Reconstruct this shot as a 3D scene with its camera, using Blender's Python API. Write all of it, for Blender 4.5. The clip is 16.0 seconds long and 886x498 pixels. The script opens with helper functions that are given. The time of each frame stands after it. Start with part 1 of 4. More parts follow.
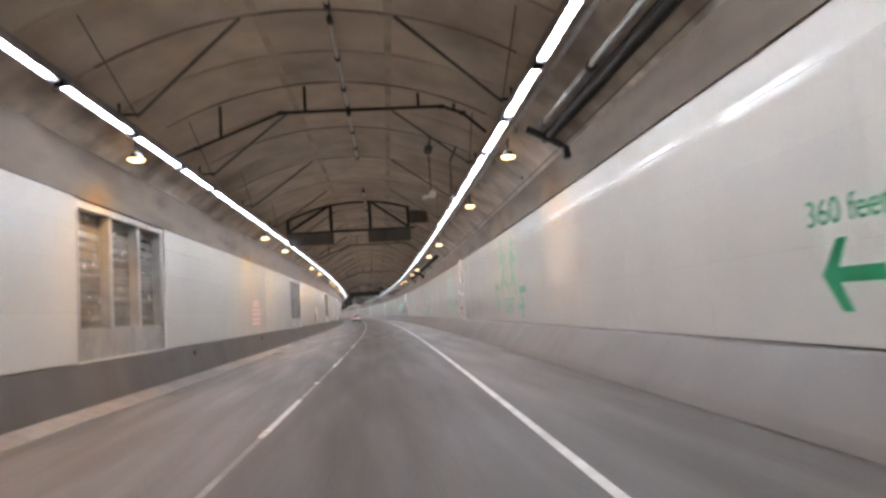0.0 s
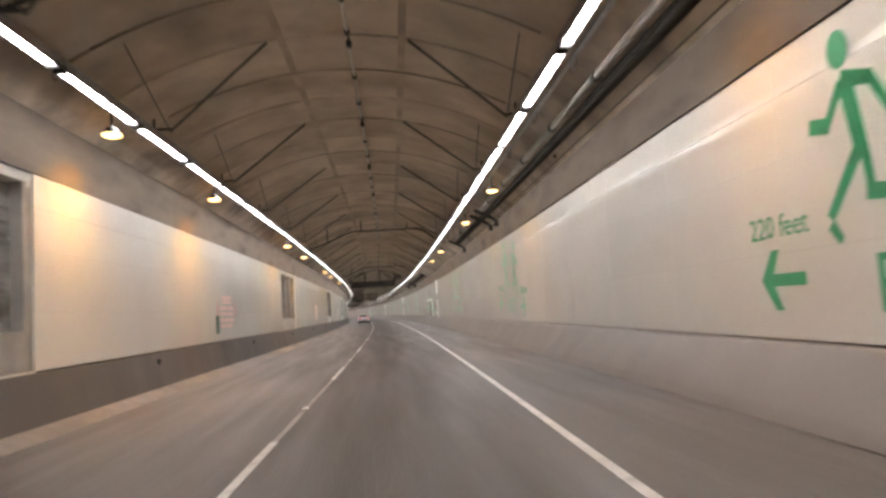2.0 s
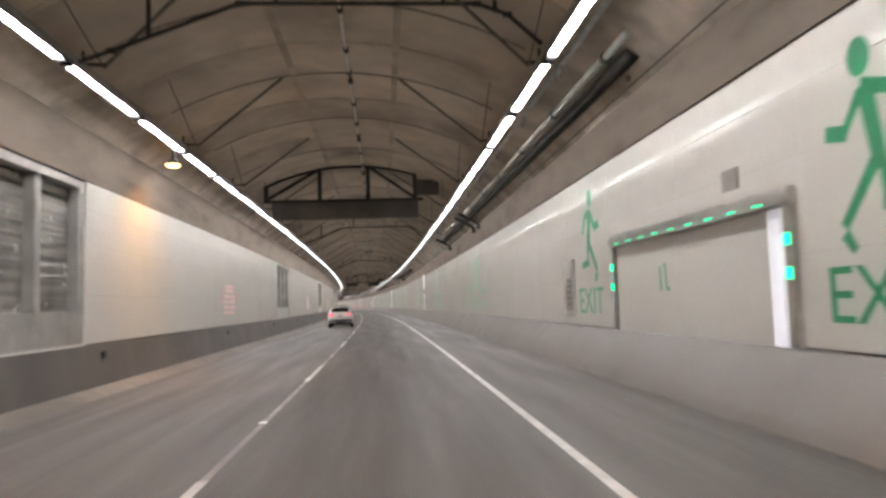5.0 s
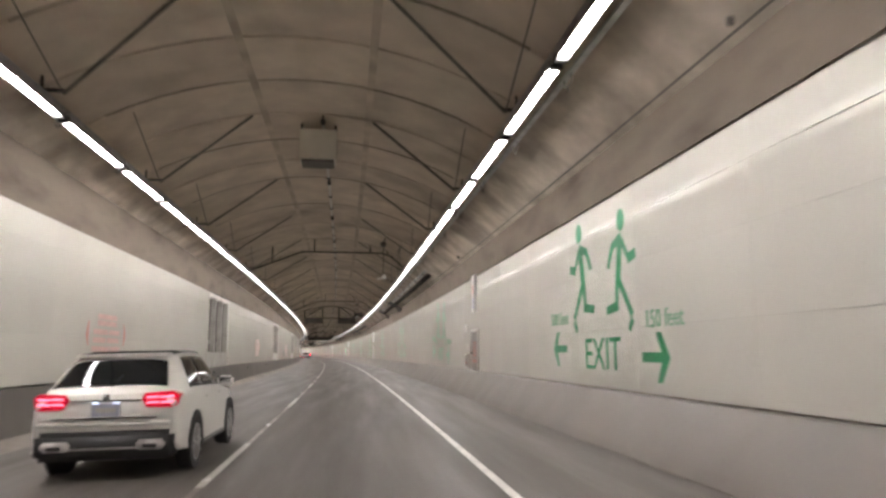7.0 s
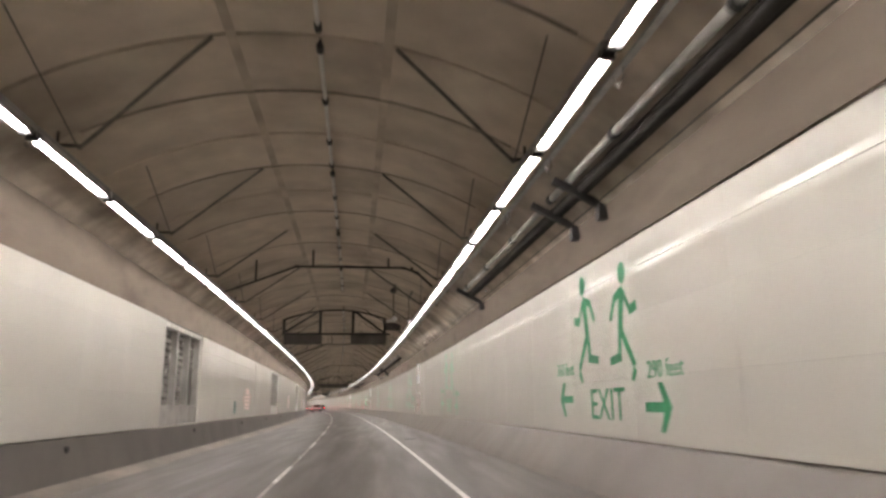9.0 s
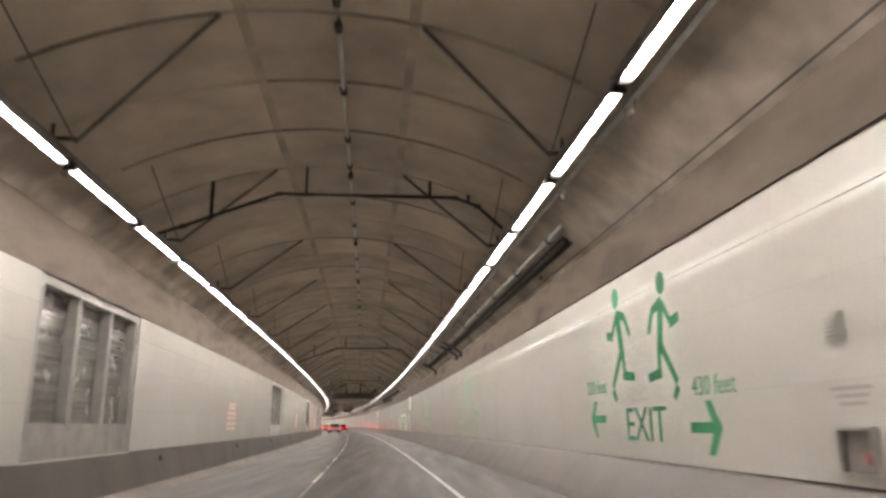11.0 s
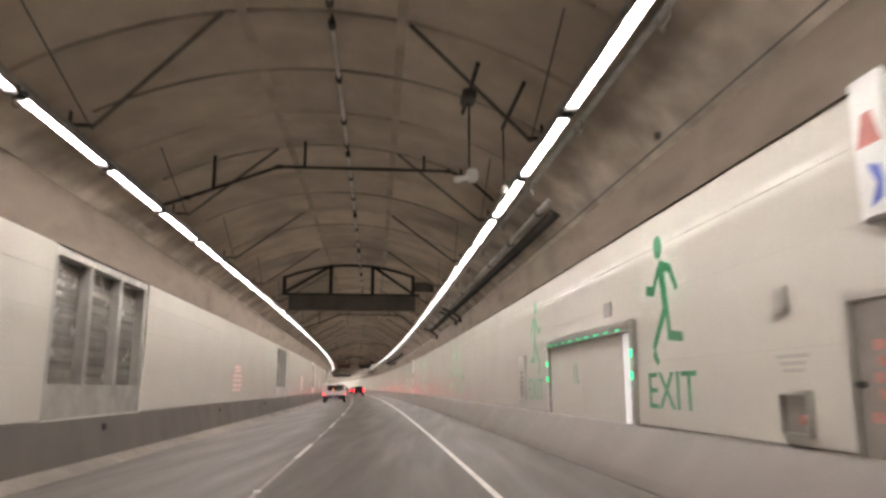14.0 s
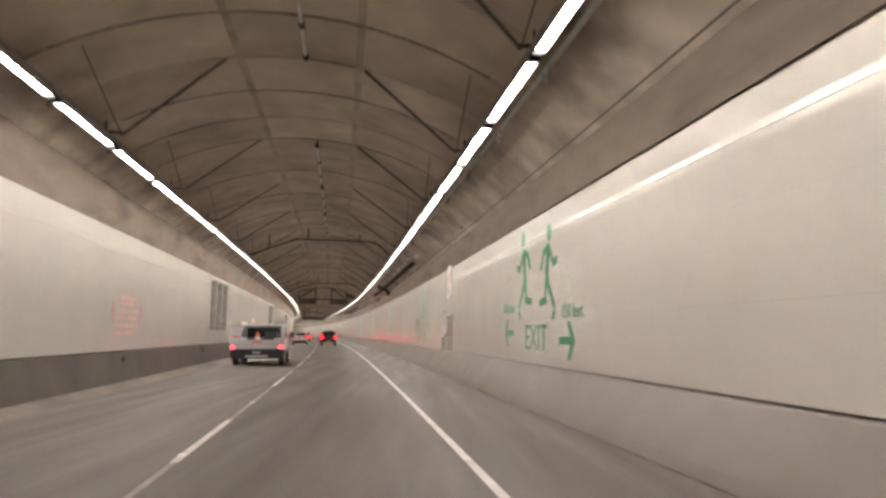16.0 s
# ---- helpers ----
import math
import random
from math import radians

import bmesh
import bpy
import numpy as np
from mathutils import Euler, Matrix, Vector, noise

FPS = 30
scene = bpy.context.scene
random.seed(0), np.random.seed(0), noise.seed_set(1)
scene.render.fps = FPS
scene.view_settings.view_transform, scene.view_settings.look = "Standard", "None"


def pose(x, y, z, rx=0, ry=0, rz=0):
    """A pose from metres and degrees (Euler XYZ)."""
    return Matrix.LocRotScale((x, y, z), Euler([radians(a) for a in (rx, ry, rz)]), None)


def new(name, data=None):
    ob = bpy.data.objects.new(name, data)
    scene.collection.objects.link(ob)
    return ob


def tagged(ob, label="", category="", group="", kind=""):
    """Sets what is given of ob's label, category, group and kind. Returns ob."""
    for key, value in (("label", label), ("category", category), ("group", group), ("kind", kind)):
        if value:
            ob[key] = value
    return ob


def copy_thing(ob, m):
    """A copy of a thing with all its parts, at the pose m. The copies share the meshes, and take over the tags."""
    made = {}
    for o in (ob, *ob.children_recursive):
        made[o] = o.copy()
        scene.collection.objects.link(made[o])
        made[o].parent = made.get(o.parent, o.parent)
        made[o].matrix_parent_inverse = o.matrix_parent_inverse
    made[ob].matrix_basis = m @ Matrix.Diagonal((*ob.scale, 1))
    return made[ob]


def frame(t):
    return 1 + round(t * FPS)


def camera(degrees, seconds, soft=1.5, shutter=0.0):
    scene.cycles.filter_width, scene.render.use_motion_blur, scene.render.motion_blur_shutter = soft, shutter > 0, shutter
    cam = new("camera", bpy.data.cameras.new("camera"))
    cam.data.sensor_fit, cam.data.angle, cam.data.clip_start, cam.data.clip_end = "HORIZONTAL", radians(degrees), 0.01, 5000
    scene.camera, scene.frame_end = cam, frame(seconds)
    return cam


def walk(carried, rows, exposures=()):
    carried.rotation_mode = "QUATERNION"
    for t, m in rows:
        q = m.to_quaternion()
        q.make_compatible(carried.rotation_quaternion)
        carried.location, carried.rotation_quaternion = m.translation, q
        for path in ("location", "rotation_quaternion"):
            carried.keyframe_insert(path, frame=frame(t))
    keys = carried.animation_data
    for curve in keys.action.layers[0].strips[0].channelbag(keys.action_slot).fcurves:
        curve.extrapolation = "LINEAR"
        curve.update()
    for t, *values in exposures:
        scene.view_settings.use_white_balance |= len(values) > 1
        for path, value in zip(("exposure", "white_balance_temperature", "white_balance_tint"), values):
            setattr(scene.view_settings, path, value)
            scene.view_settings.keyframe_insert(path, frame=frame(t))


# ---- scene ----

# The tunnel bends evenly to the left. s runs along its axis, u to the right of it, z up.
BEND = 0.00042
CROSSFALL = 0.0222
S_BEGIN, S_END = -134.0, 640.0
LOUVRE_AT = -62.97    # middle of one louvre
BAY = 33.0          # bays of frames and notices
LOUVRE_BAY = 33.05   # louvre bays along the left wall
WALL = 5.245         # faces of the white panels
PANEL_LOW, PANEL_TOP = 0.892, 4.15
AXIS_U, ARCH_R, CROWN = -0.21, 7.9, 6.97
LIGHT_STEP, LIGHT_AT, LIGHT_Z = 3.368, 164.0, 5.54
LIGHT_U = (-4.14, 3.68)


def at(s, u=0.0, z=0.0):
    """The pose of a thing at a station: its y axis runs along the tunnel."""
    a = BEND * s
    return Matrix.Translation(((math.cos(a) - 1) / BEND + u * math.cos(a), math.sin(a) / BEND + u * math.sin(a), z)) @ Matrix.Rotation(a, 4, "Z")


def place(s, u, z):
    a = BEND * s
    return ((math.cos(a) - 1) / BEND + u * math.cos(a), math.sin(a) / BEND + u * math.sin(a), z)


# seconds, station, side, yaw, pitch, roll
EYE = 1.482
ROWS = [
    (0.0, -113.54, 0.972, -4.27, 4.86, 3.69), (0.5, -103.11, 1.03, -3.98, 4.82, 3.65), (1.0, -92.96, 0.922, -3.98, 4.82, 3.67),
    (1.5, -82.72, 0.856, -3.93, 4.84, 3.7), (2.0, -72.49, 0.799, -3.84, 4.85, 3.69), (2.5, -62.27, 0.766, -3.72, 5.07, 3.62),
    (3.0, -51.76, 0.72, -3.76, 4.93, 3.67), (5.3, -2.87, 0.86, -4.53, 4.27, 1.03), (5.5, 1.23, 0.848, -4.95, 4.19, 0.09),
    (6.0, 11.87, 0.879, -7.03, 3.8, -0.66), (6.5, 22.71, 0.864, -7.9, 6.6, -0.28), (7.0, 33.61, 0.87, -7.21, 8.36, 0.09),
    (7.5, 44.06, 0.809, -6.64, 9.58, 0.03), (8.0, 54.8, 0.852, -6.45, 10.7, 0.28), (8.5, 65.46, 0.847, -6.42, 11.63, 0.3),
    (9.0, 75.85, 0.825, -6.63, 12.38, 0.53), (9.5, 86.78, 0.882, -6.1, 12.99, 0.19), (10.0, 97.56, 0.859, -5.59, 13.66, 0.1),
    (12.5, 152.02, 0.66, -5.71, 13.97, 0.53), (13.0, 162.84, 0.729, -5.54, 12.74, 0.26), (13.5, 173.71, 0.824, -5.24, 11.87, 0.12),
    (14.0, 184.58, 0.944, -4.93, 11.04, 0.1), (14.5, 195.64, 0.96, -5.09, 10.54, 0.06), (15.0, 206.6, 1.026, -5.66, 10.12, 0.46),
    (15.5, 217.34, 1.042, -6.58, 8.98, 0.43), (16.0, 228.57, 1.081, -7.57, 6.92, -1.01),
]
cam = camera(63.9, 16.0, soft=2.9, shutter=0.14)
walk(cam, [(t, at(s, u, EYE) @ pose(0, 0, 0, 90 + pitch, 0, yaw) @ pose(0, 0, 0, 0, 0, -roll)) for t, s, u, yaw, pitch, roll in ROWS],
     exposures=[(0.0, -0.1, 5650, 12), (0.5, -0.13, 6000, 12), (1.0, -0.26, 6050, 12), (2.0, -0.22, 6350, 13), (2.5, -0.32, 6450, 14), (3.2, -0.2, 6450, 14), (5.3, 0.0, 6150, 12), (6.0, 0.0, 6350, 11), (6.5, 0.0, 6400, 12), (10.0, 0.0, 6700, 14), (12.5, 0.03, 6650, 15), (16.0, 0.03, 7000, 16)])

# ---- light ----
world = bpy.data.worlds.new("world")
scene.world = world
world.use_nodes = True
world.node_tree.nodes["Background"].inputs[0].default_value = (0.0, 0.0, 0.0, 1)
ROW_GLOW = 99.0


# ---- materials ----
def material(name, colour, rough=0.6, metal=0.0, vary=0.0, scale=1.0, stretch=(1, 1, 1), stain=None, stain_at=(0.5, 0.7), stain_scale=0.3, bump=0.0, bump_scale=8.0, glow=0.0, coat=0.0, rough_vary=0.0, each=0.0, gloss=0.5, island=0.0):
    m = bpy.data.materials.new(name)
    m.use_nodes = True
    t = m.node_tree
    b = t.nodes["Principled BSDF"]
    b.inputs["Base Color"].default_value = (*colour, 1)
    b.inputs["Roughness"].default_value = rough
    b.inputs["Metallic"].default_value = metal
    b.inputs["Specular IOR Level"].default_value = gloss
    b.inputs["Coat Weight"].default_value = coat
    if glow:
        b.inputs["Emission Color"].default_value = (*colour, 1)
        b.inputs["Emission Strength"].default_value = glow
    if not (vary or stain or bump or each):
        return m
    tc = t.nodes.new("ShaderNodeNewGeometry")
    mp = t.nodes.new("ShaderNodeMapping")
    mp.inputs["Scale"].default_value = stretch
    t.links.new(tc.outputs["Position"], mp.inputs[0])

    def noisy(sc, detail=5.0):
        n = t.nodes.new("ShaderNodeTexNoise")
        n.inputs["Scale"].default_value = sc
        n.inputs["Detail"].default_value = detail
        t.links.new(mp.outputs[0], n.inputs["Vector"])
        return n.outputs["Fac"]

    last = None
    if vary:
        ramp = t.nodes.new("ShaderNodeValToRGB")
        lo, hi = [max(0, c * (1 - vary)) for c in colour], [min(1, c * (1 + vary)) for c in colour]
        ramp.color_ramp.elements[0].color, ramp.color_ramp.elements[1].color = (*lo, 1), (*hi, 1)
        ramp.color_ramp.elements[0].position, ramp.color_ramp.elements[1].position = 0.3, 0.7
        t.links.new(noisy(scale), ramp.inputs[0])
        last = ramp.outputs[0]
    if stain:
        ramp = t.nodes.new("ShaderNodeValToRGB")
        ramp.color_ramp.elements[0].position, ramp.color_ramp.elements[1].position = stain_at
        ramp.color_ramp.elements[0].color, ramp.color_ramp.elements[1].color = (0, 0, 0, 1), (1, 1, 1, 1)
        t.links.new(noisy(stain_scale, 8.0), ramp.inputs[0])
        mix = t.nodes.new("ShaderNodeMix")
        mix.data_type = "RGBA"
        t.links.new(ramp.outputs[0], mix.inputs[0])
        if last:
            t.links.new(last, mix.inputs[6])
        else:
            mix.inputs[6].default_value = (*colour, 1)
        mix.inputs[7].default_value = (*stain, 1)
        last = mix.outputs[2]
    if each:
        info = t.nodes.new("ShaderNodeObjectInfo")
        rng = t.nodes.new("ShaderNodeMapRange")
        rng.inputs[3].default_value, rng.inputs[4].default_value = 1 - each, 1 + each * 0.3
        t.links.new(info.outputs["Random"], rng.inputs[0])
        mul = t.nodes.new("ShaderNodeVectorMath")
        mul.operation = "SCALE"
        if last:
            t.links.new(last, mul.inputs[0])
        else:
            mul.inputs[0].default_value = colour
        t.links.new(rng.outputs[0], mul.inputs["Scale"])
        last = mul.outputs[0]
    if island:
        rng = t.nodes.new("ShaderNodeMapRange")
        rng.inputs[3].default_value, rng.inputs[4].default_value = 1 - island, 1 + island
        t.links.new(tc.outputs["Random Per Island"], rng.inputs[0])
        mul = t.nodes.new("ShaderNodeVectorMath")
        mul.operation = "SCALE"
        t.links.new(last, mul.inputs[0])
        t.links.new(rng.outputs[0], mul.inputs["Scale"])
        last = mul.outputs[0]
    if last:
        t.links.new(last, b.inputs["Base Color"])
    if rough_vary:
        rng = t.nodes.new("ShaderNodeMapRange")
        rng.inputs[1].default_value, rng.inputs[2].default_value = 0.3, 0.7
        rng.inputs[3].default_value, rng.inputs[4].default_value = rough - rough_vary, rough + rough_vary
        t.links.new(noisy(scale * 1.7), rng.inputs[0])
        t.links.new(rng.outputs[0], b.inputs["Roughness"])
    if bump:
        bp = t.nodes.new("ShaderNodeBump")
        bp.inputs["Strength"].default_value = bump
        bp.inputs["Distance"].default_value = 0.02
        t.links.new(noisy(bump_scale), bp.inputs["Height"])
        t.links.new(bp.outputs[0], b.inputs["Normal"])
    return m


LINING = material("lining_concrete", (0.555, 0.475, 0.39), 0.9, gloss=0.08, island=0.13, vary=0.14, scale=1.1, stain=(0.30, 0.255, 0.205), stain_at=(0.52, 0.8), stain_scale=0.4, bump=0.4, bump_scale=5)
# stained lining in a darker tone that holds the shade above the lights
SHADED_LINING = material("sooty_lining_concrete", (0.50, 0.43, 0.36), 0.9, gloss=0.08, vary=0.25, scale=1.2, stain=(0.26, 0.225, 0.19), stain_at=(0.45, 0.7), stain_scale=0.7, bump=0.5, bump_scale=5)
RIB = material("sooty_rib", (0.20, 0.172, 0.142), 0.9, gloss=0.08, vary=0.35, scale=0.8, stain=(0.42, 0.36, 0.295), stain_at=(0.48, 0.62), stain_scale=0.5)
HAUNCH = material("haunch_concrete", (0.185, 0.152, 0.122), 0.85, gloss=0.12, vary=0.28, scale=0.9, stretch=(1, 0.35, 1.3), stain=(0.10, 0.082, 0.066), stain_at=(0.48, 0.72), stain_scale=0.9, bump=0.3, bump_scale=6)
BARRIER = material("barrier_concrete", (0.135, 0.116, 0.098), 0.5, gloss=0.4, vary=0.06, scale=0.6, stretch=(1, 1, 0.5), stain=(0.115, 0.099, 0.084), stain_at=(0.5, 0.85), stain_scale=0.8, bump=0.03, bump_scale=6, rough_vary=0.03)
BARRIER_DARK = material("sooty_barrier_concrete", (0.105, 0.092, 0.08), 0.6, gloss=0.3, vary=0.15, scale=0.8, stretch=(1, 1, 0.5), stain=(0.075, 0.066, 0.058), stain_at=(0.5, 0.8), stain_scale=0.5, bump=0.1, bump_scale=6)
ROAD = material("road_concrete", (0.084, 0.073, 0.062), 0.62, gloss=0.35, vary=0.13, scale=1.1, stretch=(1, 0.07, 1), stain=(0.075, 0.066, 0.057), stain_at=(0.45, 0.75), stain_scale=0.9, bump=0.35, bump_scale=40, rough_vary=0.1)
KERB = material("dusty_kerb", (0.185, 0.16, 0.135), 0.75, gloss=0.2, vary=0.15, scale=3.0, stain=(0.11, 0.097, 0.082), stain_at=(0.42, 0.68), stain_scale=0.22, bump=0.15, bump_scale=6)
BAFFLE = material("baffle_paint", (0.13, 0.13, 0.128), 0.6)
BAND = material("stained_joint", (0.43, 0.36, 0.285), 0.85, vary=0.25, scale=1.2, bump=0.3, bump_scale=6)
PANEL = material("enamel_panel", (0.60, 0.575, 0.52), 0.21, vary=0.03, scale=0.5, bump=0.06, bump_scale=0.8, each=0.03)
WHITE_LINE = material("road_paint_white", (0.50, 0.48, 0.44), 0.6, vary=0.15, scale=3, stain=(0.25, 0.22, 0.19), stain_at=(0.55, 0.8), stain_scale=2.5)
DARK = material("dark_seam", (0.03, 0.028, 0.026), 0.8)
BLACK_STEEL = material("black_steel", (0.035, 0.033, 0.032), 0.55, metal=0.3, vary=0.4, scale=3)
GALV = material("galvanised_steel", (0.42, 0.41, 0.40), 0.45, metal=0.8, vary=0.2, scale=4)
LED = material("light_diffuser", (1.0, 0.97, 0.93), 0.4, glow=ROW_GLOW)


# ---- building helpers ----
def part(name, bm, mat, parent=None, label="", m=None, smooth=False):
    me = bpy.data.meshes.new(name)
    bmesh.ops.recalc_face_normals(bm, faces=bm.faces[:])
    bm.to_mesh(me)
    bm.free()
    if smooth:
        for p in me.polygons:
            p.use_smooth = True
    me.materials.append(mat)
    ob = new(name, me)
    if parent:
        ob.parent = parent
    if m is not None:
        ob.matrix_basis = m
    if label:
        tagged(ob, label)
    return ob


def again(ob, m, parent=None):
    """Another object on the same mesh."""
    o = new(ob.name.split(".")[0], ob.data)
    o.parent = parent or ob.parent
    o.matrix_basis = m
    if "label" in ob:
        o["label"] = ob["label"]
    return o


def thing(name, m, label, category, group="", kind=""):
    e = new(name)
    e.empty_display_size = 0.3
    e.matrix_basis = m
    return tagged(e, label, category, group, kind)


def box(bm, x0, x1, y0, y1, z0, z1, bevel=0.0):
    v = [bm.verts.new(c) for c in ((x0, y0, z0), (x1, y0, z0), (x1, y1, z0), (x0, y1, z0), (x0, y0, z1), (x1, y0, z1), (x1, y1, z1), (x0, y1, z1))]
    f = [bm.faces.new([v[i] for i in q]) for q in ((0, 3, 2, 1), (4, 5, 6, 7), (0, 1, 5, 4), (1, 2, 6, 5), (2, 3, 7, 6), (3, 0, 4, 7))]
    if bevel:
        bmesh.ops.bevel(bm, geom=list({e for q in f for e in q.edges}), offset=bevel, segments=2, affect="EDGES")
    return bm


def rod(bm, a, b, r, n=8, r2=None):
    a, b = Vector(a), Vector(b)
    d = (b - a).normalized()
    side = d.cross(Vector((0, 0, 1)) if abs(d.z) < 0.9 else Vector((1, 0, 0))).normalized()
    up = d.cross(side)
    rings = []
    for c, q in ((a, r), (b, r if r2 is None else r2)):
        rings.append([bm.verts.new(c + q * (math.cos(2 * math.pi * i / n) * side + math.sin(2 * math.pi * i / n) * up)) for i in range(n)])
    for i in range(n):
        bm.faces.new((rings[0][i], rings[0][(i + 1) % n], rings[1][(i + 1) % n], rings[1][i]))
    bm.faces.new(rings[0][::-1])
    bm.faces.new(rings[1])
    return bm


def beam(bm, a, b, w, h):
    """A straight square member from a to b, w across and h deep."""
    a, b = Vector(a), Vector(b)
    d = (b - a).normalized()
    side = d.cross(Vector((0, 1, 0)) if abs(d.y) < 0.9 else Vector((0, 0, 1))).normalized()
    up = d.cross(side)
    r = [[bm.verts.new(c + i * w / 2 * up + j * h / 2 * side) for i, j in ((-1, -1), (1, -1), (1, 1), (-1, 1))] for c in (a, b)]
    for i in range(4):
        bm.faces.new((r[0][i], r[0][(i + 1) % 4], r[1][(i + 1) % 4], r[1][i]))
    bm.faces.new(r[0][::-1])
    bm.faces.new(r[1])
    return bm


def sweep(profile, s0, s1, step=4.0, bm=None):
    """A closed cross-section carried along the tunnel."""
    bm = bm or bmesh.new()
    n = max(1, round((s1 - s0) / step))
    rings = [[bm.verts.new(place(s0 + (s1 - s0) * i / n, u, z)) for u, z in profile] for i in range(n + 1)]
    k = len(profile)
    for a, b in zip(rings, rings[1:]):
        for i in range(k):
            bm.faces.new((a[i], a[(i + 1) % k], b[(i + 1) % k], b[i]))
    bm.faces.new(rings[0])
    bm.faces.new(rings[-1][::-1])
    return bm


def arch_z(u, r=ARCH_R):
    return CROWN - ARCH_R + math.sqrt(r * r - (u - AXIS_U) ** 2)


def structure(ob, label, category):
    return tagged(ob, label, category, kind="structure")


# ---- road, barriers, walls, ceiling ----
def fall(u, up=0.0):
    return (u, CROSSFALL * u + up)


road = structure(part("road", sweep([fall(-5.4), fall(0), fall(5.4), (5.4, -0.5), (-5.4, -0.5)], S_BEGIN, S_END), ROAD), "worn grey-brown concrete tunnel roadway", "road")

structure(part("barrier_left", sweep([(-5.025, -0.14), (-5.03, 0.03), (-5.19, 0.862), (-5.35, 0.862), (-5.35, -0.14)], S_BEGIN, S_END), BARRIER_DARK), "dark stained concrete side barrier under the wall panels", "barrier")
structure(part("kerb_left", sweep([(-4.60, -0.14), (-4.605, -0.097), (-4.65, -0.085), (-5.024, 0.025), (-5.024, -0.14)], S_BEGIN, S_END), KERB), "low pale dusty concrete gutter at the barrier foot", "kerb")
structure(part("barrier_right", sweep([(4.55, 0.05), (4.55, 0.12), (4.64, 0.25), (5.13, 0.845), (5.165, 0.868), (5.35, 0.868), (5.35, 0.05)], S_BEGIN, S_END), BARRIER), "smooth grey concrete side barrier with a sloping face", "barrier")

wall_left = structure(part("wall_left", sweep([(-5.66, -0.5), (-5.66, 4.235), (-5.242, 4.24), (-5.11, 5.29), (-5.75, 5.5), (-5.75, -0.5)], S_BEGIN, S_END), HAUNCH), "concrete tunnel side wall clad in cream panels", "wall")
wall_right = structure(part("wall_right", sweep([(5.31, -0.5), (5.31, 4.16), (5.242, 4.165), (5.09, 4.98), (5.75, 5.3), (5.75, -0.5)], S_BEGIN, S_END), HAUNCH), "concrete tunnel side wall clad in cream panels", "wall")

RING, RING_AT = 2.01, 85.8
bm = bmesh.new()
us = [AXIS_U + ARCH_R * math.sin(radians(a)) for a in range(-44, 45, 4)]
edges = [-4.34, -1.15, 1.2, 3.97]
prof = [(u, arch_z(u), 0) for u in us]
k0, k1 = math.ceil((S_BEGIN - RING_AT) / RING), math.floor((S_END - RING_AT) / RING)
for k in range(k0, k1):
    s0, s1 = RING_AT + RING * k + 0.035, RING_AT + RING * (k + 1) - 0.035
    for e0, e1 in zip(edges, edges[1:]):
        line = [e0 + 0.016, *[u for u in us if e0 + 0.1 < u < e1 - 0.1], e1 - 0.016]
        lip = [(line[0], arch_z(line[0]) + 0.05), *[(u, arch_z(u)) for u in line], (line[-1], arch_z(line[-1]) + 0.05)]
        rows = [[bm.verts.new(place(s, u, z + d)) for u, z in lip] for s, d in ((s0, 0.05), (s0 + 0.012, 0.0), ((s0 + s1) / 2, 0.0), (s1 - 0.012, 0.0), (s1, 0.05))]
        for a, b in zip(rows, rows[1:]):
            for q in range(len(lip) - 1):
                bm.faces.new((a[q], b[q], b[q + 1], a[q + 1]))
structure(part("ceiling", bm, LINING), "arched ceiling of stained brown concrete ring segments", "ceiling")
# ceiling edges, with the shade over the light housings put into their colour
for e0, e1 in ((us[0], -4.35), (3.98, us[-1])):
    line = [e0, *[u for u in us if e0 + 0.1 < u < e1 - 0.1], e1]
    structure(part("ceiling_edge", sweep([(u, arch_z(u)) for u in line] + [(u, arch_z(u) + 0.1) for u in line[::-1]], S_BEGIN, S_END), SHADED_LINING), "rough stained concrete at the ceiling's edge, darkened for shade above the lights", "ceiling")
bm = bmesh.new()
line = [u for u in us if -4.2 < u < 3.8]
for k in range(k0, k1, 2):
    s = RING_AT + RING * k
    rows = [[bm.verts.new(place(s + q, u, arch_z(u) + d)) for u in line] for q, d in ((-0.025, 0.08), (-0.025, -0.010), (0.025, -0.010), (0.025, 0.08))]
    for a, b in zip(rows, rows[1:]):
        for q in range(len(line) - 1):
            bm.faces.new((a[q], a[q + 1], b[q + 1], b[q]))
structure(part("ceiling_rib", bm, RIB), "sooty raised joints between the ceiling's rings", "trim")
bm = sweep([(u, arch_z(u) + 0.12) for u, z, d in prof] + [(u, arch_z(u) + 0.5) for u, z, d in prof[::-1]], S_BEGIN, S_END)
structure(part("ceiling_back", bm, LINING), "outer shell of the concrete tunnel lining", "ceiling")
for u in (-1.15, 1.20):
    prof2 = [(u + d, arch_z(u + d) - 0.003) for d in (-0.075, 0.0, 0.075)]
    structure(part("ceiling_band", sweep(prof2 + [(x, z + 0.03) for x, z in prof2[::-1]], S_BEGIN, S_END), BAND), "brown stained joint band along the ceiling", "trim")
for nm, s0 in (("wall_south", S_BEGIN - 0.4), ("wall_north", S_END)):
    structure(part(nm, sweep([(-5.75, -0.5), (5.75, -0.5), (5.75, 7.5), (-5.75, 7.5)], s0, s0 + 0.4), HAUNCH), "plain concrete wall closing the tunnel", "wall")

# road markings, a few millimetres proud of the road
structure(part("edge_line", sweep([fall(2.485, 0.002), fall(2.485, 0.006), fall(2.585, 0.006), fall(2.585, 0.002)], S_BEGIN, S_END, 6), WHITE_LINE), "solid white edge line", "line")

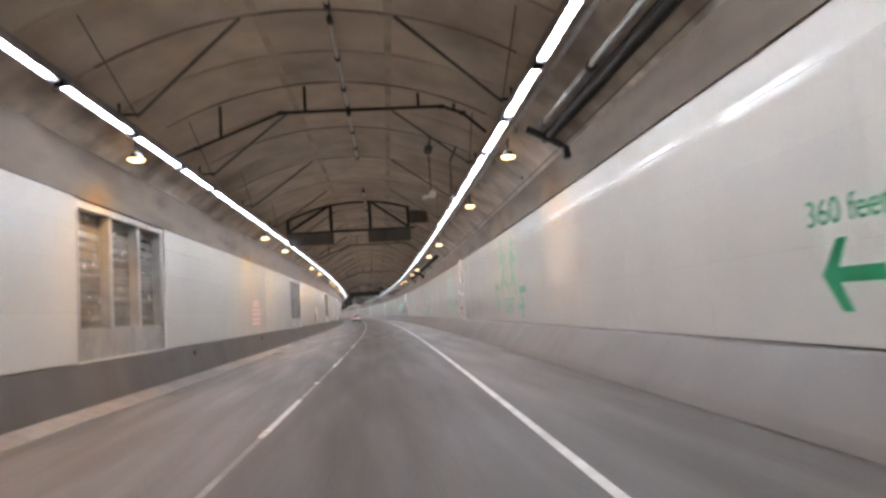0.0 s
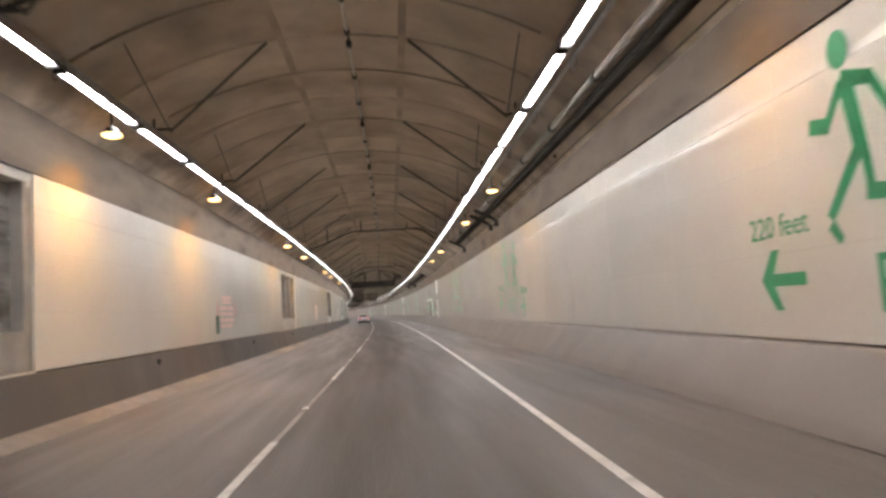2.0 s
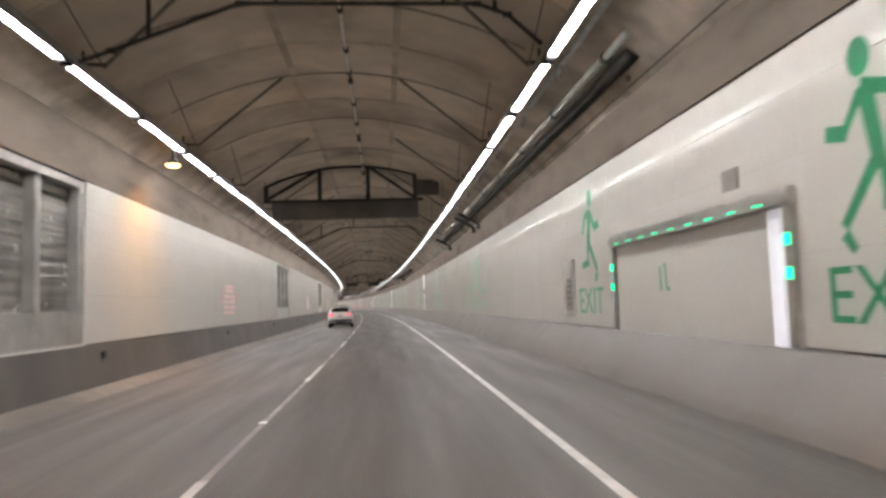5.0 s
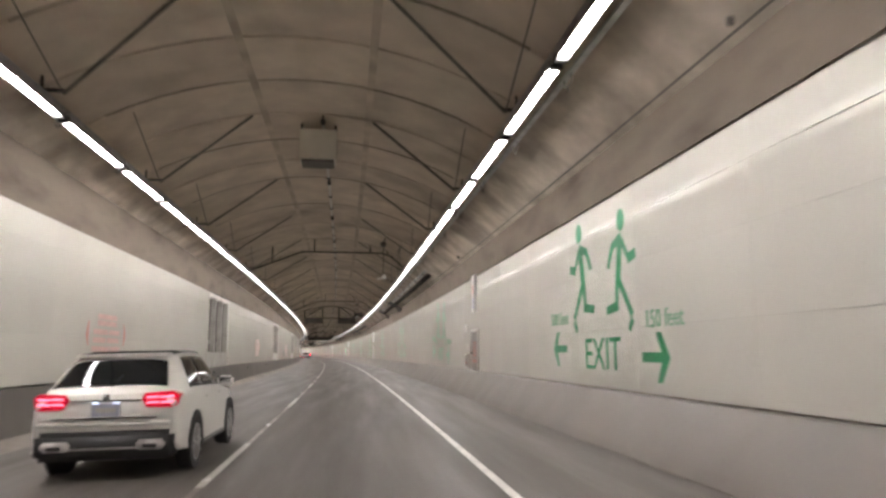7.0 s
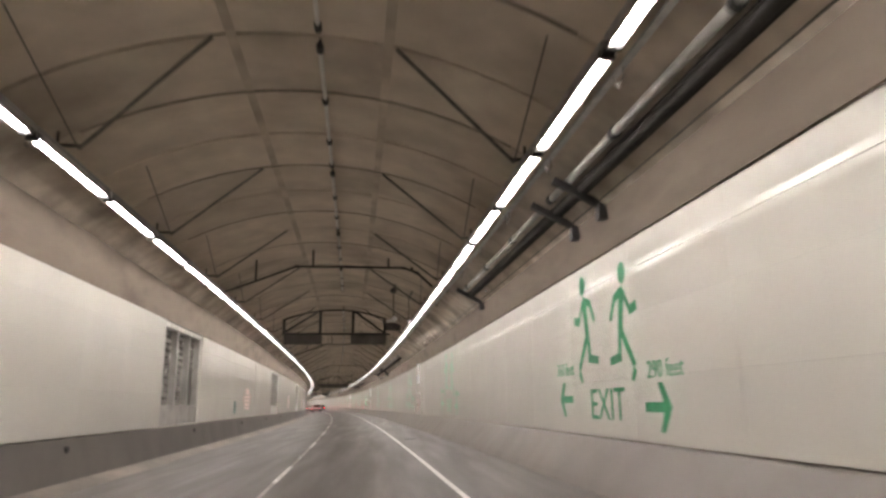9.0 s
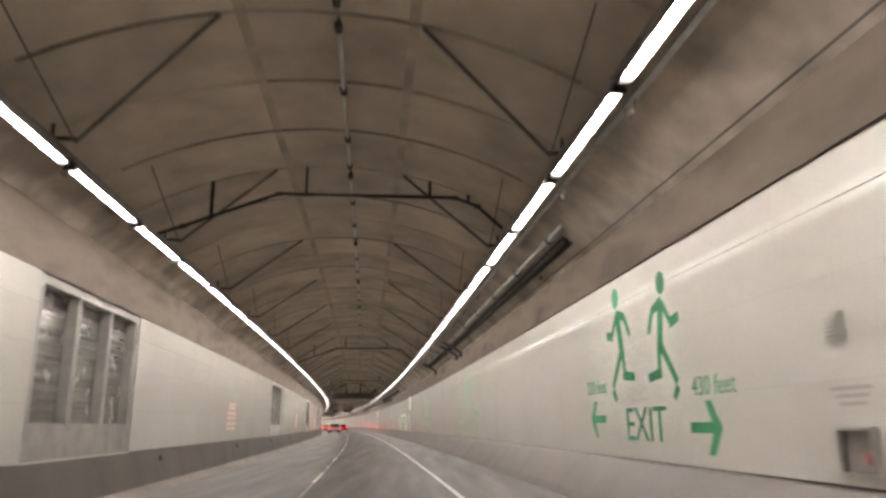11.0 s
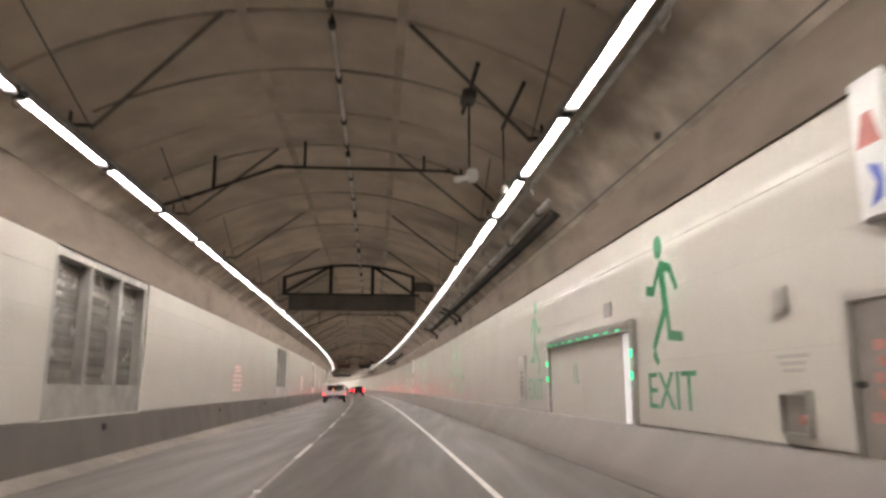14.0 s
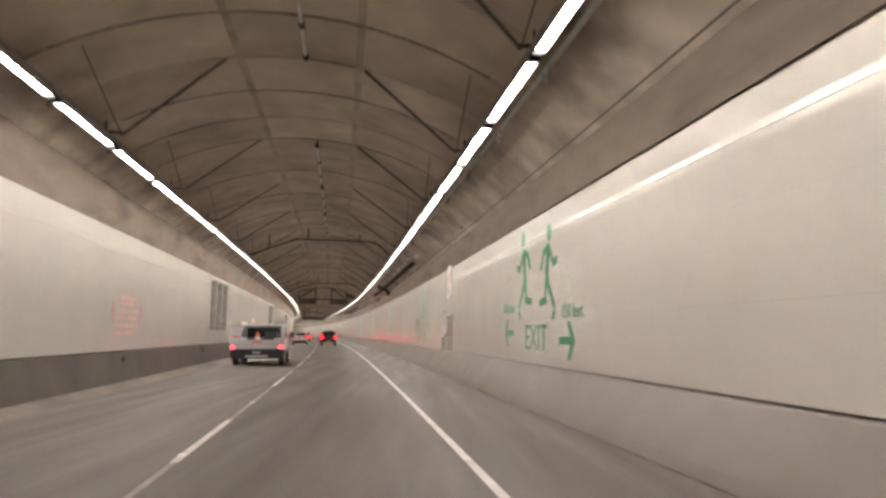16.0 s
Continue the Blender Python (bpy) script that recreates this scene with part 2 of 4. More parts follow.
# ---- light rows ----
fix = thing("tunnel_light", at(0, 0, LIGHT_Z), "long white linear tunnel light with dark end clamps, lit", "light", "light rows")
L = LIGHT_STEP / 2
bm = box(bmesh.new(), -0.095, 0.095, -L + 0.06, L - 0.06, 0.035, 0.13, 0.012)
part("housing", bm, GALV, fix)
# added rails that keep the diffuser's light off the upper walls
bm = bmesh.new()
for e in (-1, 1):
    box(bm, e * 0.084 - 0.005, e * 0.084 + 0.005, -L + 0.06, L - 0.06, -0.055, 0.04)
part("side_rail", bm, GALV, fix, "thin steel side rails added to cut off sideways light")
# added baffles that dim the diffuser at grazing angles
bm = bmesh.new()
for i in range(15):
    y = (i - 7) * 0.205
    box(bm, -0.085, 0.085, y - 0.006, y + 0.006, -0.075, -0.052)
box(bm, -0.004, 0.004, -1.46, 1.46, -0.066, -0.052)
part("baffle", bm, BAFFLE, fix, "pale cross baffle added under the diffuser to cut grazing light")
bm = box(bmesh.new(), -0.072, 0.072, -L + 0.21, L - 0.21, -0.05, 0.032, 0.012)
part("diffuser", bm, LED, fix, "glowing white diffuser")
for e in (-1, 1):
    bm = box(bmesh.new(), -0.095, 0.095, e * (L - 0.12) - 0.05, e * (L - 0.12) + 0.05, -0.09, 0.03, 0.008)
    part("end_clamp", bm, BLACK_STEEL, fix, "black end clamp")
far_bm, far_led, far_fin = bmesh.new(), bmesh.new(), bmesh.new()
k0, k1 = math.ceil((S_BEGIN + 2 - LIGHT_AT) / LIGHT_STEP), math.floor((S_END - 2 - LIGHT_AT) / LIGHT_STEP)
for side_u in LIGHT_U:
    for k in range(k0, k1 + 1):
        s = LIGHT_AT + LIGHT_STEP * (k + 0.5)
        if -120 < s < 380:
            copy_thing(fix, at(s, side_u, LIGHT_Z))
        else:
            sweep([(side_u - 0.09, LIGHT_Z + 0.035), (side_u + 0.09, LIGHT_Z + 0.035), (side_u + 0.09, LIGHT_Z + 0.13), (side_u - 0.09, LIGHT_Z + 0.13)], s - L + 0.06, s + L - 0.06, 4, far_bm)
            sweep([(side_u - 0.072, LIGHT_Z - 0.05), (side_u + 0.072, LIGHT_Z - 0.05), (side_u + 0.072, LIGHT_Z + 0.03), (side_u - 0.072, LIGHT_Z + 0.03)], s - L + 0.25, s + L - 0.25, 4, far_led)
            # the same added cut-off rails and baffles for the far lights
            for q in (-0.105, 0.105):
                sweep([(side_u + q - 0.008, LIGHT_Z - 0.055), (side_u + q + 0.008, LIGHT_Z - 0.055), (side_u + q + 0.008, LIGHT_Z + 0.04), (side_u + q - 0.008, LIGHT_Z + 0.04)], s - L + 0.06, s + L - 0.06, 4, far_fin)
                y = s + (L - 0.14) * (1 if q > 0 else -1)
                sweep([(side_u - 0.11, LIGHT_Z - 0.12), (side_u + 0.11, LIGHT_Z - 0.12), (side_u + 0.11, LIGHT_Z + 0.03), (side_u - 0.11, LIGHT_Z + 0.03)], y - 0.05, y + 0.05, 4, far_fin)
            for i in range(15):
                y = s + (i - 7) * 0.205
                sweep([(side_u - 0.1, LIGHT_Z - 0.075), (side_u + 0.1, LIGHT_Z - 0.075), (side_u + 0.1, LIGHT_Z - 0.052), (side_u - 0.1, LIGHT_Z - 0.052)], y - 0.006, y + 0.006, 4, far_fin)
for o in (*fix.children_recursive, fix):
    bpy.data.objects.remove(o)
far = tagged(part("distant_tunnel_lights", far_bm, GALV), "far rows of lit linear tunnel lights", "light", kind="stuff")
part("diffuser", far_led, LED, far, "glowing white diffusers")
part("baffle", far_fin, BAFFLE, far, "pale cross baffles and rails added to cut the light")
# ---- more materials ----
GREEN = material("sign_green", (0.02, 0.24, 0.10), 0.35, vary=0.12, scale=4)
RED_PAINT = material("faded_red_paint", (0.50, 0.17, 0.14), 0.45, vary=0.2, scale=5)
DOOR_RED = material("faded_door_print", (0.42, 0.20, 0.17), 0.5, vary=0.2, scale=6)
PALE_RED = material("pale_red_print", (0.56, 0.35, 0.31), 0.45, vary=0.15, scale=6)
BLUE_PAINT = material("blue_print", (0.10, 0.14, 0.50), 0.4)
SIGN_WHITE = material("sign_white", (0.74, 0.74, 0.72), 0.4, vary=0.05, scale=2)
GREY_PAINT = material("grey_door_paint", (0.24, 0.22, 0.20), 0.45, vary=0.12, scale=2, stain=(0.14, 0.12, 0.11), stain_at=(0.55, 0.8), stain_scale=1.5)
GREY_PRINT = material("grey_print", (0.40, 0.37, 0.34), 0.5)
LOUVRE_STEEL = material("louvre_steel", (0.44, 0.42, 0.385), 0.38, metal=0.3, vary=0.2, scale=2, rough_vary=0.1)
STEEL_BRUSHED = material("brushed_steel", (0.50, 0.48, 0.45), 0.3, metal=0.9, vary=0.15, scale=3)
DUCT = material("pipe_grey", (0.40, 0.385, 0.36), 0.6, metal=0.0, vary=0.3, scale=1.2)
PITCH = material("pitch_black_pipe", (0.04, 0.037, 0.034), 0.95, gloss=0.1, vary=0.3, scale=1.5)
SOOT = material("sooty_pipe", (0.085, 0.076, 0.067), 0.6, vary=0.3, scale=1.5)
ROD = material("rod_steel", (0.13, 0.118, 0.105), 0.6, metal=0.2, vary=0.3, scale=2)
CONDUIT = material("conduit_grey", (0.62, 0.60, 0.56), 0.5, metal=0.0, vary=0.2, scale=2)
BOX_CREAM = material("cream_enclosure", (0.62, 0.585, 0.50), 0.5, vary=0.08, scale=2)
SEAM = material("worn_seam", (0.25, 0.23, 0.20), 0.65, vary=0.3, scale=2, stain=(0.13, 0.115, 0.10), stain_at=(0.45, 0.7), stain_scale=0.3)
GREEN_LED = material("green_led", (0.0, 0.80, 0.30), 0.4, glow=2.6)
# no lamp: the glow stands in for light reflected off the door edge
DOOR_EDGE = material("lit_door_edge", (0.95, 0.95, 1.0), 0.4, glow=0.3)
AMBER_LAMP = material("amber_lamp_glass", (1.0, 0.58, 0.20), 0.4, glow=8.0)


def letters(text, size, mat, parent, m, name="lettering", wide=1.0):
    c = bpy.data.curves.new(name, "FONT")
    c.body, c.size, c.align_x, c.align_y, c.extrude, c.resolution_u = text, size, "CENTER", "CENTER", 0.002, 3
    o = new(name, c)
    me = bpy.data.meshes.new_from_object(o.evaluated_get(bpy.context.evaluated_depsgraph_get()))
    bpy.data.objects.remove(o)
    me.materials.clear()
    me.materials.append(mat)
    ob = new(name, me)
    ob.parent = parent
    ob.matrix_basis = m @ Matrix.Diagonal((wide, 1, 1, 1))
    return ob


def on_right(s, proud=0.0):
    """A wall thing's pose: x along the wall to a reader's right, y up, z out of the wall."""
    a = BEND * s
    t, r = Vector((-math.sin(a), math.cos(a), 0)), Vector((math.cos(a), math.sin(a), 0))
    m = Matrix((-t, (0, 0, 1), -r)).transposed().to_4x4()
    m.translation = place(s, WALL - proud, 0)
    return m


def on_left(s, proud=0.0):
    a = BEND * s
    t, r = Vector((-math.sin(a), math.cos(a), 0)), Vector((math.cos(a), math.sin(a), 0))
    m = Matrix((t, (0, 0, 1), r)).transposed().to_4x4()
    m.translation = place(s, -WALL + proud, 0)
    return m


def flat(bm, pts, d=0.004, z=0.001):
    lo, hi = [bm.verts.new((x, y, z)) for x, y in pts], [bm.verts.new((x, y, z + d)) for x, y in pts]
    bm.faces.new(hi)
    bm.faces.new(lo[::-1])
    for i in range(len(pts)):
        j = (i + 1) % len(pts)
        bm.faces.new((lo[i], lo[j], hi[j], hi[i]))
    return bm


def limb(bm, x0, y0, x1, y1, w0, w1):
    d = Vector((x1 - x0, y1 - y0)).normalized()
    n = Vector((-d.y, d.x))
    return flat(bm, [(x0 - n.x * w0 / 2, y0 - n.y * w0 / 2), (x1 - n.x * w1 / 2, y1 - n.y * w1 / 2), (x1 + n.x * w1 / 2, y1 + n.y * w1 / 2), (x0 + n.x * w0 / 2, y0 + n.y * w0 / 2)])


def runner(parent, cx, turn, tall=1.0, y0=1.86):
    """The exit symbol: a disc and bars in green paint, striding towards turn (+1 right, -1 left)."""
    g = lambda x, y: (cx + turn * x * 1.42 * tall, y0 + (y - 1.86) * tall)
    bm = flat(bmesh.new(), [g(0.10 + 0.115 * math.cos(a), 3.66 + 0.19 * math.sin(a)) for a in [i * math.pi / 8 * turn for i in range(16)]])
    part("symbol_disc", bm, GREEN, parent)
    for a, b, w0, w1 in (((0.06, 3.36), (-0.04, 2.62), 0.22, 0.20), ((0.10, 3.34), (0.30, 2.98), 0.12, 0.10), ((0.27, 2.98), (0.50, 3.04), 0.16, 0.16),
                         ((0.10, 3.38), (-0.20, 3.26), 0.16, 0.14), ((-0.17, 3.30), (-0.34, 2.92), 0.12, 0.10), ((0.0, 2.66), (0.36, 2.08), 0.15, 0.12),
                         ((-0.06, 2.66), (-0.10, 2.24), 0.14, 0.12), ((-0.04, 2.26), (-0.42, 2.20), 0.16, 0.14), ((0.36, 2.02), (0.26, 1.84), 0.14, 0.10)):
        part("symbol_bar", limb(bmesh.new(), *g(*a), *g(*b), w0 * tall, w1 * tall), GREEN, parent)


def arrow(parent, cx, cy, turn, k=1.0):
    bm = limb(bmesh.new(), cx - turn * 0.45 * k, cy, cx + turn * 0.25 * k, cy, 0.15 * k, 0.15 * k)
    part("arrow_shaft", bm, GREEN, parent)
    for e in (-1, 1):
        bm = flat(bmesh.new(), [(cx + turn * 0.50 * k, cy), (cx + turn * 0.22 * k, cy + e * 0.36 * k), (cx + turn * 0.06 * k, cy + e * 0.36 * k), (cx + turn * 0.26 * k, cy)][::e * int(turn)])
        part("arrow_head", bm, GREEN, parent)


# ---- exit signs painted along the right-hand wall ----
FOOT = 0.3048
for base in (-650, 0, 650):
    for d in range(80, 571, 70):
        s = (base + d) * FOOT
        if not -128 < s < 330:
            continue
        e = thing("exit_sign", on_right(s, 0.001), f"green exit sign, striding symbols, arrows, {650 - d} and {d} feet", "exit sign", "exit signs on the wall")
        runner(e, 0.92, 1, 1.0)
        runner(e, -0.94, -1, 1.03, 1.92)
        letters("EXIT", 0.80, GREEN, e, Matrix.Translation((0.0, 1.44, 0.004)), wide=1.1)
        letters(f"{d} feet", 0.38, GREEN, e, Matrix.Translation((2.52, 1.97, 0.004)), wide=1.0)
        letters(f"{650 - d} feet", 0.38, GREEN, e, Matrix.Translation((-2.5, 2.18, 0.004)), wide=1.0)
        arrow(e, 2.20, 1.42, 1)
        arrow(e, -2.46, 1.57, -1, 0.98)

# ---- emergency exits ----
for base in (0.0, 198.12):
    s = base + 1.22
    e = thing("emergency_exit", on_right(s, 0.002), "white emergency exit doors in a steel frame with green lamps", "exit door")
    part("vent_plate", box(bmesh.new(), 1.5, 1.9, 2.78, 3.05, 0.0, 0.03, 0.006), GREY_PAINT, e, "small dark vent plate")
    part("door_leaf", box(bmesh.new(), -2.85, -0.1, 0.87, 2.40, 0.0, 0.02), PANEL, e, "white sliding door leaf")
    part("door_leaf", box(bmesh.new(), -0.085, 2.55, 0.87, 2.40, 0.0, 0.02), PANEL, e, "white sliding door leaf")
    # door edge, its reflected light given as a faint glow
    part("door_edge", box(bmesh.new(), 2.56, 2.84, 0.87, 2.40, 0.0, 0.05, 0.01), DOOR_EDGE, e, "bright white door edge with a reflection added as glow")
    for x in (-2.98, 2.98):
        j = part("jamb", box(bmesh.new(), x - 0.09, x + 0.09, 0.87, 2.60, 0.0, 0.07, 0.012), STEEL_BRUSHED, e)
        for z in (1.68, 2.05):
            part("green_lamp", box(bmesh.new(), x - 0.055, x + 0.055, z - 0.065, z + 0.065, 0.065, 0.085, 0.008), GREEN_LED, j, "lit green lamp")
    lintel = part("lintel", box(bmesh.new(), -3.1, 3.1, 2.42, 2.62, 0.0, 0.12, 0.015), STEEL_BRUSHED, e)
    for x in [-2.5 + 0.625 * i for i in range(9)]:
        part("green_lamp", box(bmesh.new(), x - 0.10, x + 0.10, 2.462, 2.482, 0.117, 0.128), GREEN_LED, lintel, "lit green lamp strip")
    for a, b in (((-0.75, 1.95), (-0.72, 1.55)), ((-0.55, 2.0), (-0.5, 1.6)), ((-0.5, 1.6), (-0.38, 1.58))):
        part("symbol_bar", limb(bmesh.new(), *a, *b, 0.06, 0.06), GREEN, e, m=Matrix.Translation((0, 0, 0.02)))
    for ds, turn, dx in ((-3.18, -1, 0.0), (5.92, 1, 0.0)):
        g = thing("exit_sign", on_right(base + ds, 0.001), "green painted striding exit symbol over the word exit", "exit sign", "exit signs on the wall")
        runner(g, 0.05 * turn, turn, 0.98)
        letters("EXIT", 0.80, GREEN, g, Matrix.Translation((0.0, 1.40, 0.004)), wide=1.1)
    v = thing("wall_cabinet", on_right(base + 7.52, 0.002), "grey steel wall cabinet with a louvred lower grille", "cabinet")
    part("body", box(bmesh.new(), -0.42, 0.42, 1.13, 2.39, 0.0, 0.05, 0.01), LOUVRE_STEEL, v)
    part("recess", box(bmesh.new(), -0.22, 0.22, 1.22, 1.95, 0.045, 0.054), GREY_PAINT, v, "dark recess")
    for i in range(5):
        part("slat", box(bmesh.new(), -0.05, 0.20, 1.26 + 0.14 * i, 1.31 + 0.14 * i, 0.05, 0.075), LOUVRE_STEEL, v)

# ---- equipment doors with red print, phone signs, small boxes ----
for k in range(0, 6):
    s = -73.86 + 66.0 * k
    e = thing("equipment_door", on_right(s, 0.002), "grey steel equipment door with faded red print, closed", "door", "equipment doors")
    for x0, x1, y0, y1 in ((-0.62, -0.55, 0.87, 2.31), (0.55, 0.62, 0.87, 2.31), (-0.62, 0.62, 2.24, 2.31)):
        part("frame", box(bmesh.new(), x0, x1, y0, y1, 0.0, 0.06, 0.008), STEEL_BRUSHED, e)
    leaf = part("leaf", box(bmesh.new(), -0.545, 0.545, 0.87, 2.235, 0.0, 0.035, 0.006), GREY_PAINT, e)
    for i, (y, w) in enumerate(((1.84, 0.30), (1.70, 0.26), (1.56, 0.32), (1.42, 0.28), (1.22, 0.42))):
        part("print_bar", box(bmesh.new(), -w, w, y - 0.045, y + 0.045, 0.034, 0.038), DOOR_RED, leaf, "faded red print")
    part("handle", rod(bmesh.new(), (-0.47, 1.5, 0.03), (-0.47, 1.5, 0.10), 0.03), BLACK_STEEL, leaf, "round black knob")
    p = thing("phone_sign", on_right(s - 0.02, 0.002), "tall white box sign with red and blue symbols", "sign", "phone signs")
    part("box", box(bmesh.new(), -0.21, 0.21, 2.91, 4.19, 0.0, 0.09, 0.015), SIGN_WHITE, p)
    part("red_symbol", flat(bmesh.new(), [(-0.16, 3.55), (0.16, 3.55), (0.06, 3.85), (-0.06, 3.85)], z=0.091), RED_PAINT, p)
    part("blue_symbol", flat(bmesh.new(), [(-0.05, 3.0), (0.10, 3.06), (0.13, 3.2), (0.10, 3.34), (-0.05, 3.40), (-0.03, 3.33), (0.04, 3.2), (-0.03, 3.07)], z=0.091), BLUE_PAINT, p)
    v = thing("wall_vent", on_right(s + 1.70, 0.002), "small grey steel vent plate on the wall", "vent", "wall vents")
    part("plate", box(bmesh.new(), -0.13, 0.13, 2.26, 2.54, 0.0, 0.04, 0.01), STEEL_BRUSHED, v)
    for i in range(5):
        part("slat", box(bmesh.new(), -0.1, 0.1, 2.29 + 0.045 * i, 2.315 + 0.045 * i, 0.035, 0.05), LOUVRE_STEEL, v)
    c = thing("hose_cabinet", on_right(s + 1.56, 0.002), "open grey hose cabinet with a red valve inside", "cabinet", "hose cabinets")
    for x0, x1, y0, y1 in ((-0.26, -0.22, 0.98, 1.44), (0.22, 0.26, 0.98, 1.44), (-0.26, 0.26, 1.40, 1.44), (-0.26, 0.26, 0.98, 1.02)):
        part("frame", box(bmesh.new(), x0, x1, y0, y1, 0.0, 0.07, 0.006), STEEL_BRUSHED, c)
    part("back", box(bmesh.new(), -0.22, 0.22, 1.02, 1.40, 0.0, 0.015), GREY_PAINT, c)
    part("valve", rod(bmesh.new(), (0.17, 1.16, 0.01), (0.17, 1.16, 0.10), 0.05, 12), DOOR_RED, c, "red hose valve")
    t = thing("wall_notice", on_right(s + 1.60, 0.001), "small grey printed notice on the wall", "notice", "wall notices")
    for i, w in enumerate((0.30, 0.24, 0.20)):
        part("print_bar", box(bmesh.new(), -w, w, 1.78 - 0.075 * i, 1.82 - 0.075 * i, 0.0, 0.004), GREY_PRINT, t)

# ---- expansion joints in the panel walls ----
for s in (-76.9, 121.1):
    for m, a in ((on_right(s, 0.003), 4.15), (on_left(s + 0.9, 0.003), 4.22)):
        e = thing("expansion_joint", m, "dark vertical expansion joint strip in the panel wall", "joint", "expansion joints")
        part("strip", box(bmesh.new(), -0.03, 0.03, 0.9, a, 0.0, 0.012), GREY_PRINT, e)

# ---- red notices and boxes on the left-hand wall ----
for k in range(-1, 12):
    s = -79.25 + BAY * k
    e = thing("red_notice", on_left(s, 0.001), "faded red printed notice in brackets on the panels", "notice", "red wall notices")
    for y, a, b in ((2.40, -0.72, 0.72), (2.24, -0.72, 0.70), (2.02, -1.0, 0.05), (2.02, 0.15, 1.0), (1.82, -1.0, -0.1), (1.82, 0.0, 0.95), (1.60, -1.05, 0.2), (1.60, 0.3, 1.05), (1.40, -1.05, -0.3), (1.40, -0.2, 0.8)):
        part("print_bar", box(bmesh.new(), a, b, y - 0.065, y + 0.065, 0.0, 0.004), PALE_RED, e, "pale red print")
    for x in (-1.38, 1.38):
        q = 1 if x > 0 else -1
        part("bracket", flat(bmesh.new(), [(x + q * 0.10, 2.06), (x + q * 0.10, 1.90), (x - q * 0.02, 1.70), (x - q * 0.09, 1.68), (x - q * 0.05, 1.78), (x - q * 0.05, 2.18), (x - q * 0.09, 2.28), (x - q * 0.02, 2.26)]), RED_PAINT, e)
for s in (-47.8, 114.0):
    e = thing("wall_box", on_left(s, 0.002), "small grey-green box on the wall panels", "box")
    part("body", box(bmesh.new(), -0.12, 0.12, 1.15, 1.75, 0.0, 0.08, 0.015), material("grey_green_paint", (0.16, 0.22, 0.20), 0.5, vary=0.1, scale=3), e)
e = thing("narrow_door", on_left(194.95, 0.002), "narrow grey steel service door, closed", "door")
part("frame", box(bmesh.new(), -0.58, 0.58, 0.9, 3.04, 0.0, 0.03, 0.006), STEEL_BRUSHED, e)
part("leaf", box(bmesh.new(), -0.50, 0.50, 0.9, 2.95, 0.0, 0.045, 0.006), GREY_PAINT, e)
part("notice", box(bmesh.new(), -0.2, 0.2, 2.05, 2.3, 0.044, 0.049), SIGN_WHITE, e, "white printed notice")
part("handle", rod(bmesh.new(), (0.38, 1.95, 0.04), (0.38, 1.95, 0.1), 0.03), BLACK_STEEL, e)

# small dark outlet boxes on the barrier
for k in range(-11, 32):
    s = -78.6 + 12.18 * k
    if S_BEGIN + 4 < s < 440:
        e = thing("barrier_outlet", at(s, -5.145, 0.64), "small dark square outlet box on the barrier", "outlet", "barrier outlets")
        part("cover", box(bmesh.new(), -0.02, 0.035, -0.09, 0.09, -0.07, 0.07, 0.012), DARK, e)

# ---- louvres ----
POST_STEEL = material("louvre_post_steel", (0.31, 0.293, 0.268), 0.5, metal=0.2, vary=0.2, scale=2)
BLADE = material("louvre_blade_steel", (0.27, 0.255, 0.23), 0.22, metal=0.35, vary=0.25, scale=1.5, rough_vary=0.08)
lou = thing("ventilation_louvre", at(LOUVRE_AT, -WALL, 0), "tall three-bay steel ventilation louvre in the wall", "louvre", "wall louvres")
for y in (-2.72, -0.91, 0.91, 2.72):
    w = 0.14 if abs(y) > 2 else 0.115
    part("post", box(bmesh.new(), -0.36, -0.045, y - w, y + w, 1.50, 4.06, 0.01), POST_STEEL, lou)
    part("bolt_plate", box(bmesh.new(), -0.05, -0.028, y - 0.07, y + 0.07, 3.98, 4.12, 0.006), STEEL_BRUSHED, lou, "bright bolt plate")
part("header", box(bmesh.new(), -0.36, -0.03, -2.86, 2.86, 4.05, 4.228, 0.01), LOUVRE_STEEL, lou)
part("drip_lip", box(bmesh.new(), -0.36, -0.005, -2.88, 2.88, 4.222, 4.238, 0.003), BLACK_STEEL, lou, "thin dark drip lip")
part("lower_panel", box(bmesh.new(), -0.34, -0.06, -2.86, 2.86, 0.91, 1.56, 0.008), POST_STEEL, lou, "plain steel lower panel")
part("back", box(bmesh.new(), -0.40, -0.37, -2.86, 2.86, 0.865, 4.22), GREY_PAINT, lou, "dark back")
part("sill", box(bmesh.new(), -0.34, 0.012, -2.84, 2.84, 0.855, 0.905, 0.006), PANEL, lou, "pale sill")
for y in (-2.875, 2.875):
    part("reveal", box(bmesh.new(), -0.36, -0.052, y - 0.013, y + 0.013, 0.87, 4.22), PANEL, lou, "pale reveal")
blade = None
